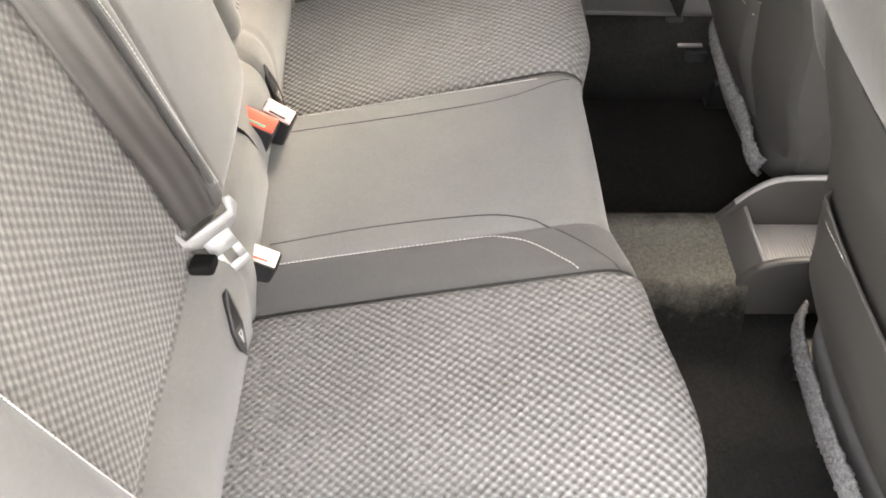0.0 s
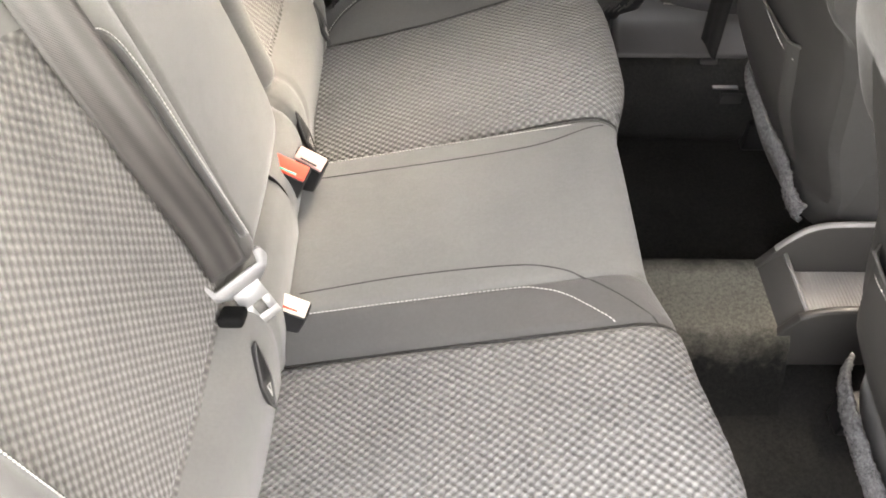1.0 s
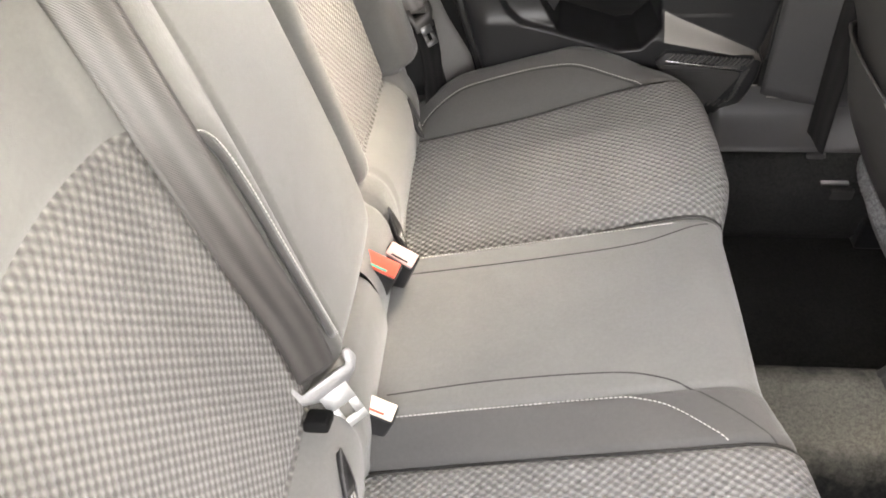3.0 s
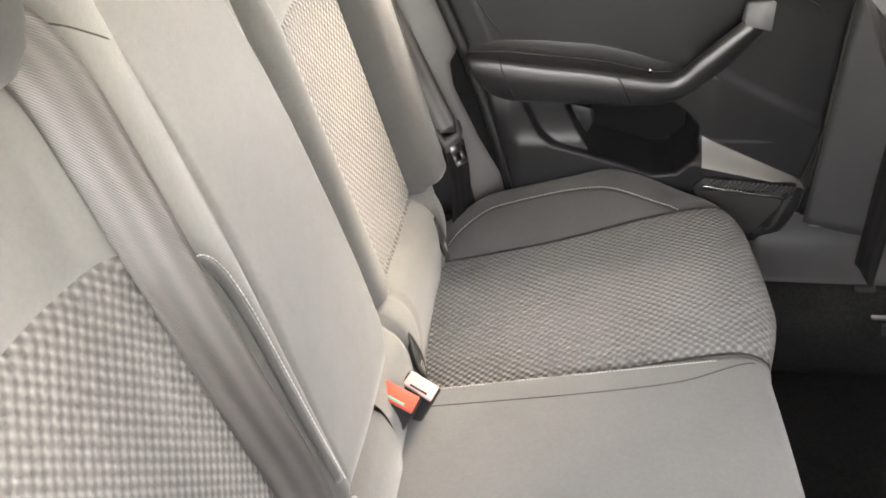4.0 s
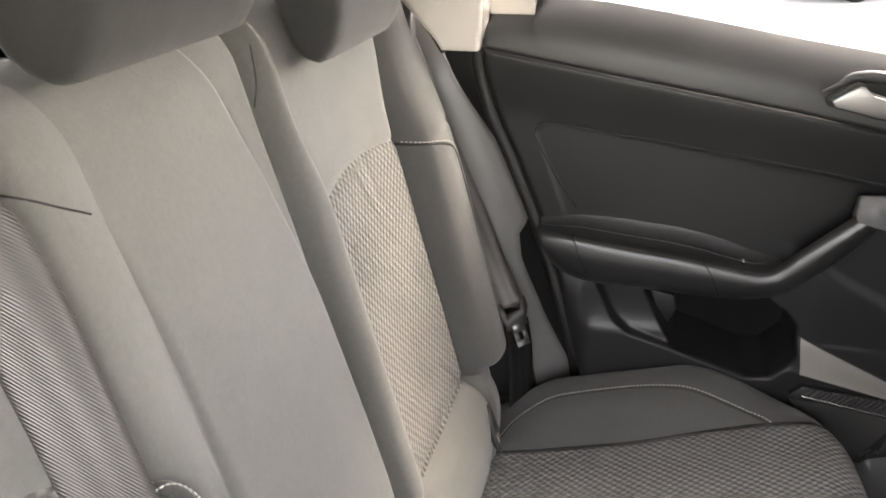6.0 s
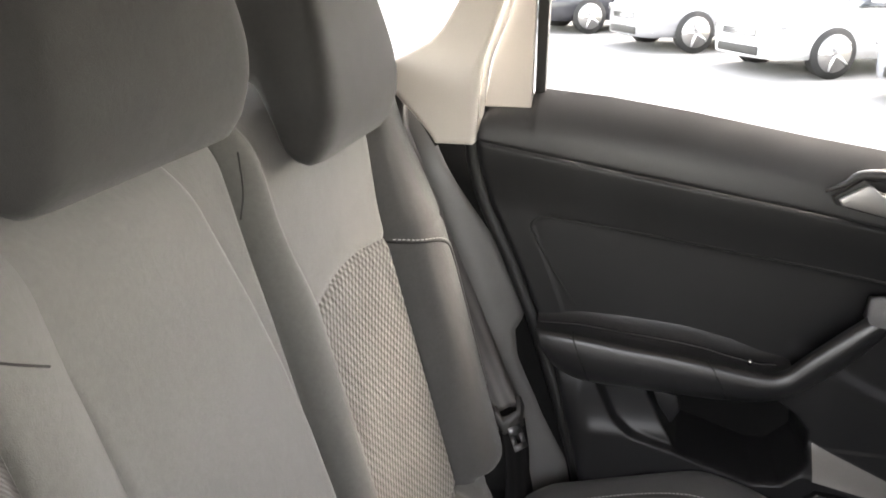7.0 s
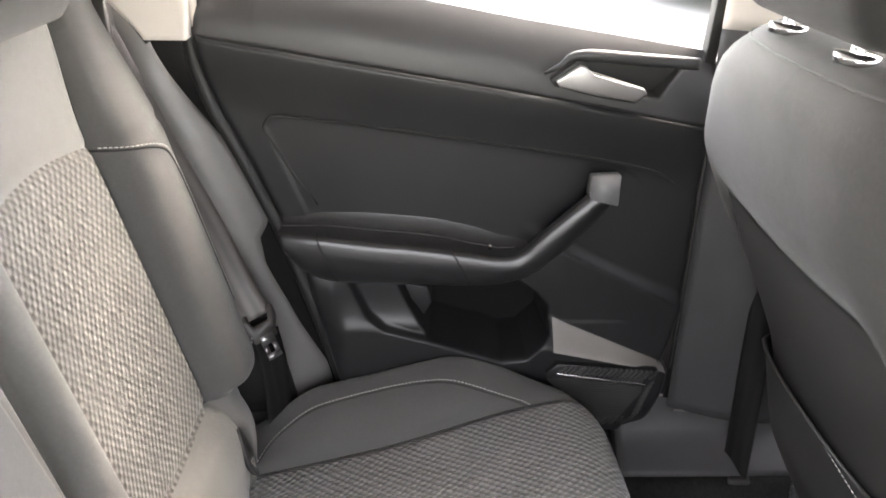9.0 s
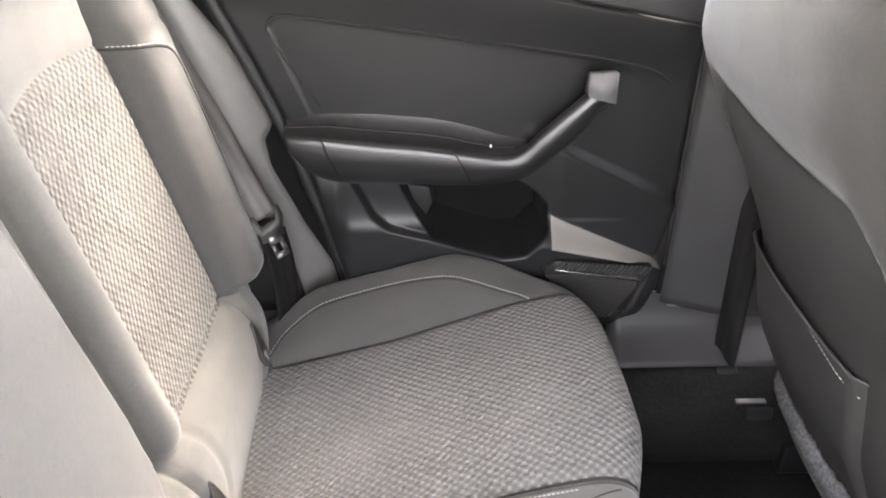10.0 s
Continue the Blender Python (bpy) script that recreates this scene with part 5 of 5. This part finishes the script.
slab("wall_parcel_shelf", (-0.83, -0.66, 0.93), (-0.30, 0.66, 0.95), CLOTH_DARK, "dark parcel shelf", "shelf")


# ---- parked cars ----
def parked_car(front, heading, paint, label):
    """A hatchback whose front axle stands at front, facing heading (degrees from x)."""
    gx, gy = front
    ob = thing("parked_car", label, "car", "cars parked in a row", at=(gx, gy, ground_z(gy)))
    m = Matrix.Translation((gx, gy, ground_z(gy))) @ Matrix.Rotation(radians(heading), 4, "Z")
    stations = [(0.86, 0.40, 0.30, 0.55), (0.84, 0.62, 0.22, 0.66), (0.74, 0.78, 0.20, 0.74), (0.55, 0.87, 0.20, 0.82), (0.2, 0.89, 0.20, 0.90), (-0.4, 0.90, 0.20, 0.97), (-1.2, 0.90, 0.20, 0.97), (-2.2, 0.90, 0.22, 0.99), (-2.9, 0.87, 0.25, 1.0), (-3.15, 0.75, 0.30, 0.98)]
    rows = []
    keys = curve_points([(s[0], s[1], s[2]) for s in stations], 46)
    tops = curve_points([(s[0], s[3], 0) for s in stations], 46)
    for k, tp in zip(keys, tops):
        w, lo, hi = k.y, k.z, tp.y
        ring = [(k.x, w * a, lo + (hi - lo) * b) for a, b in ((0, 1), (0.45, 0.99), (0.80, 0.93), (0.95, 0.80), (1.0, 0.55), (0.99, 0.25), (0.93, 0.04), (0, 0), (-0.93, 0.04), (-0.99, 0.25), (-1.0, 0.55), (-0.95, 0.80), (-0.80, 0.93), (-0.45, 0.99), (0, 1))]
        rows.append(ring)
    bm = joined([sheet(rows)])
    bmesh.ops.remove_doubles(bm, verts=bm.verts, dist=1e-4)
    bmesh.ops.holes_fill(bm, edges=[e for e in bm.edges if e.is_boundary], sides=40)
    bmesh.ops.transform(bm, matrix=m, verts=bm.verts)
    part("body", bm, paint, ob)
    cabin = [(-0.35, 0.80, 0.93), (-1.05, 0.64, 1.42), (-1.7, 0.62, 1.47), (-2.5, 0.63, 1.42), (-3.0, 0.78, 1.0)]
    rows = []
    for x, w, h in [(v.x, v.y, v.z) for v in curve_points(cabin, 24)]:
        rows.append([(x, 0.82, 0.90), (x, min(0.8, w + 0.05), 0.90 + (h - 0.9) * 0.6), (x, w, h - 0.03), (x, w * 0.6, h), (x, -w * 0.6, h), (x, -w, h - 0.03), (x, -min(0.8, w + 0.05), 0.90 + (h - 0.9) * 0.6), (x, -0.82, 0.90)])
    bm = joined([sheet(rows)])
    bmesh.ops.transform(bm, matrix=m, verts=bm.verts)
    part("glasshouse", bm, CAR_GLASS, ob, "dark car windows")
    bm = bmesh.new()
    box(bm, (-2.5, -0.60, 1.43), (-1.05, 0.60, 1.475), 0.02, m)
    part("roof", bm, paint, ob)
    grille = part("grille", boxed((0.80, -0.42, 0.50), (0.865, 0.42, 0.60), 0.015, m), RUBBER, ob, "black front grille")
    for z in (0.525, 0.55, 0.575):
        part("grille_bar", boxed((0.86, -0.40, z - 0.004), (0.872, 0.40, z + 0.004), 0.0, m), CHROME, grille)
    part("lower_intake", boxed((0.80, -0.50, 0.26), (0.872, 0.50, 0.38), 0.02, m), RUBBER, ob, "black lower air intake")
    part("plate", boxed((0.862, -0.26, 0.40), (0.880, 0.26, 0.485), 0.004, m), PAINTS["white"], ob, "plain pale number plate")
    for s in (-1, 1):
        lamp = boxed((0.60, s * 0.66 - 0.14, 0.60), (0.80, s * 0.66 + 0.14, 0.70), 0.03, m)
        part("headlight", lamp, CHROME, ob, "clear headlight")
        part("mirror", boxed((-0.55, s * 0.98 - 0.09, 0.95), (-0.42, s * 0.98 + 0.09, 1.06), 0.03, m), paint, ob)
        for ax in (0.0, -2.5):
            c = m @ Vector((ax, s * 0.825, 0.315))
            axis = (m.to_3x3() @ Vector((0, s, 0))).normalized()
            wheel = part("wheel", tube([c - axis * 0.10, c + axis * 0.085], 0.312, 28), TYRE, ob, "black tyre")
            part("arch", tube([c + axis * 0.05, c + axis * 0.078], 0.335, 28), RUBBER, ob, "dark wheel arch")
            part("rim", tube([c + axis * 0.085, c + axis * 0.098], 0.245, 24), SILVER, wheel, "silver alloy rim")
            for j in range(5):
                a = 2 * math.pi * j / 5
                u = m.to_3x3() @ Vector((math.cos(a), 0, math.sin(a)))
                part("spoke", tube([c + axis * 0.104 + u * 0.03, c + axis * 0.104 + u * 0.235], 0.024, 6), CHROME, wheel)


HEAD = math.degrees(math.atan2(-0.42, -0.907))
for at, col, text in (((-2.89, 19.46), "white", "white hatchback parked in the row, its front to the lane"), ((-1.05, 16.85), "black", "black car parked in the row with a wide lower grille"), ((0.78, 14.25), "silver", "silver hatchback parked in the row"),
                      ((2.38, 11.93), "white", "white hatchback parked in the row"), ((3.99, 9.61), "grey", "grey car parked in the row with a black lower grille")):
    parked_car(at, HEAD, PAINTS[col], text)
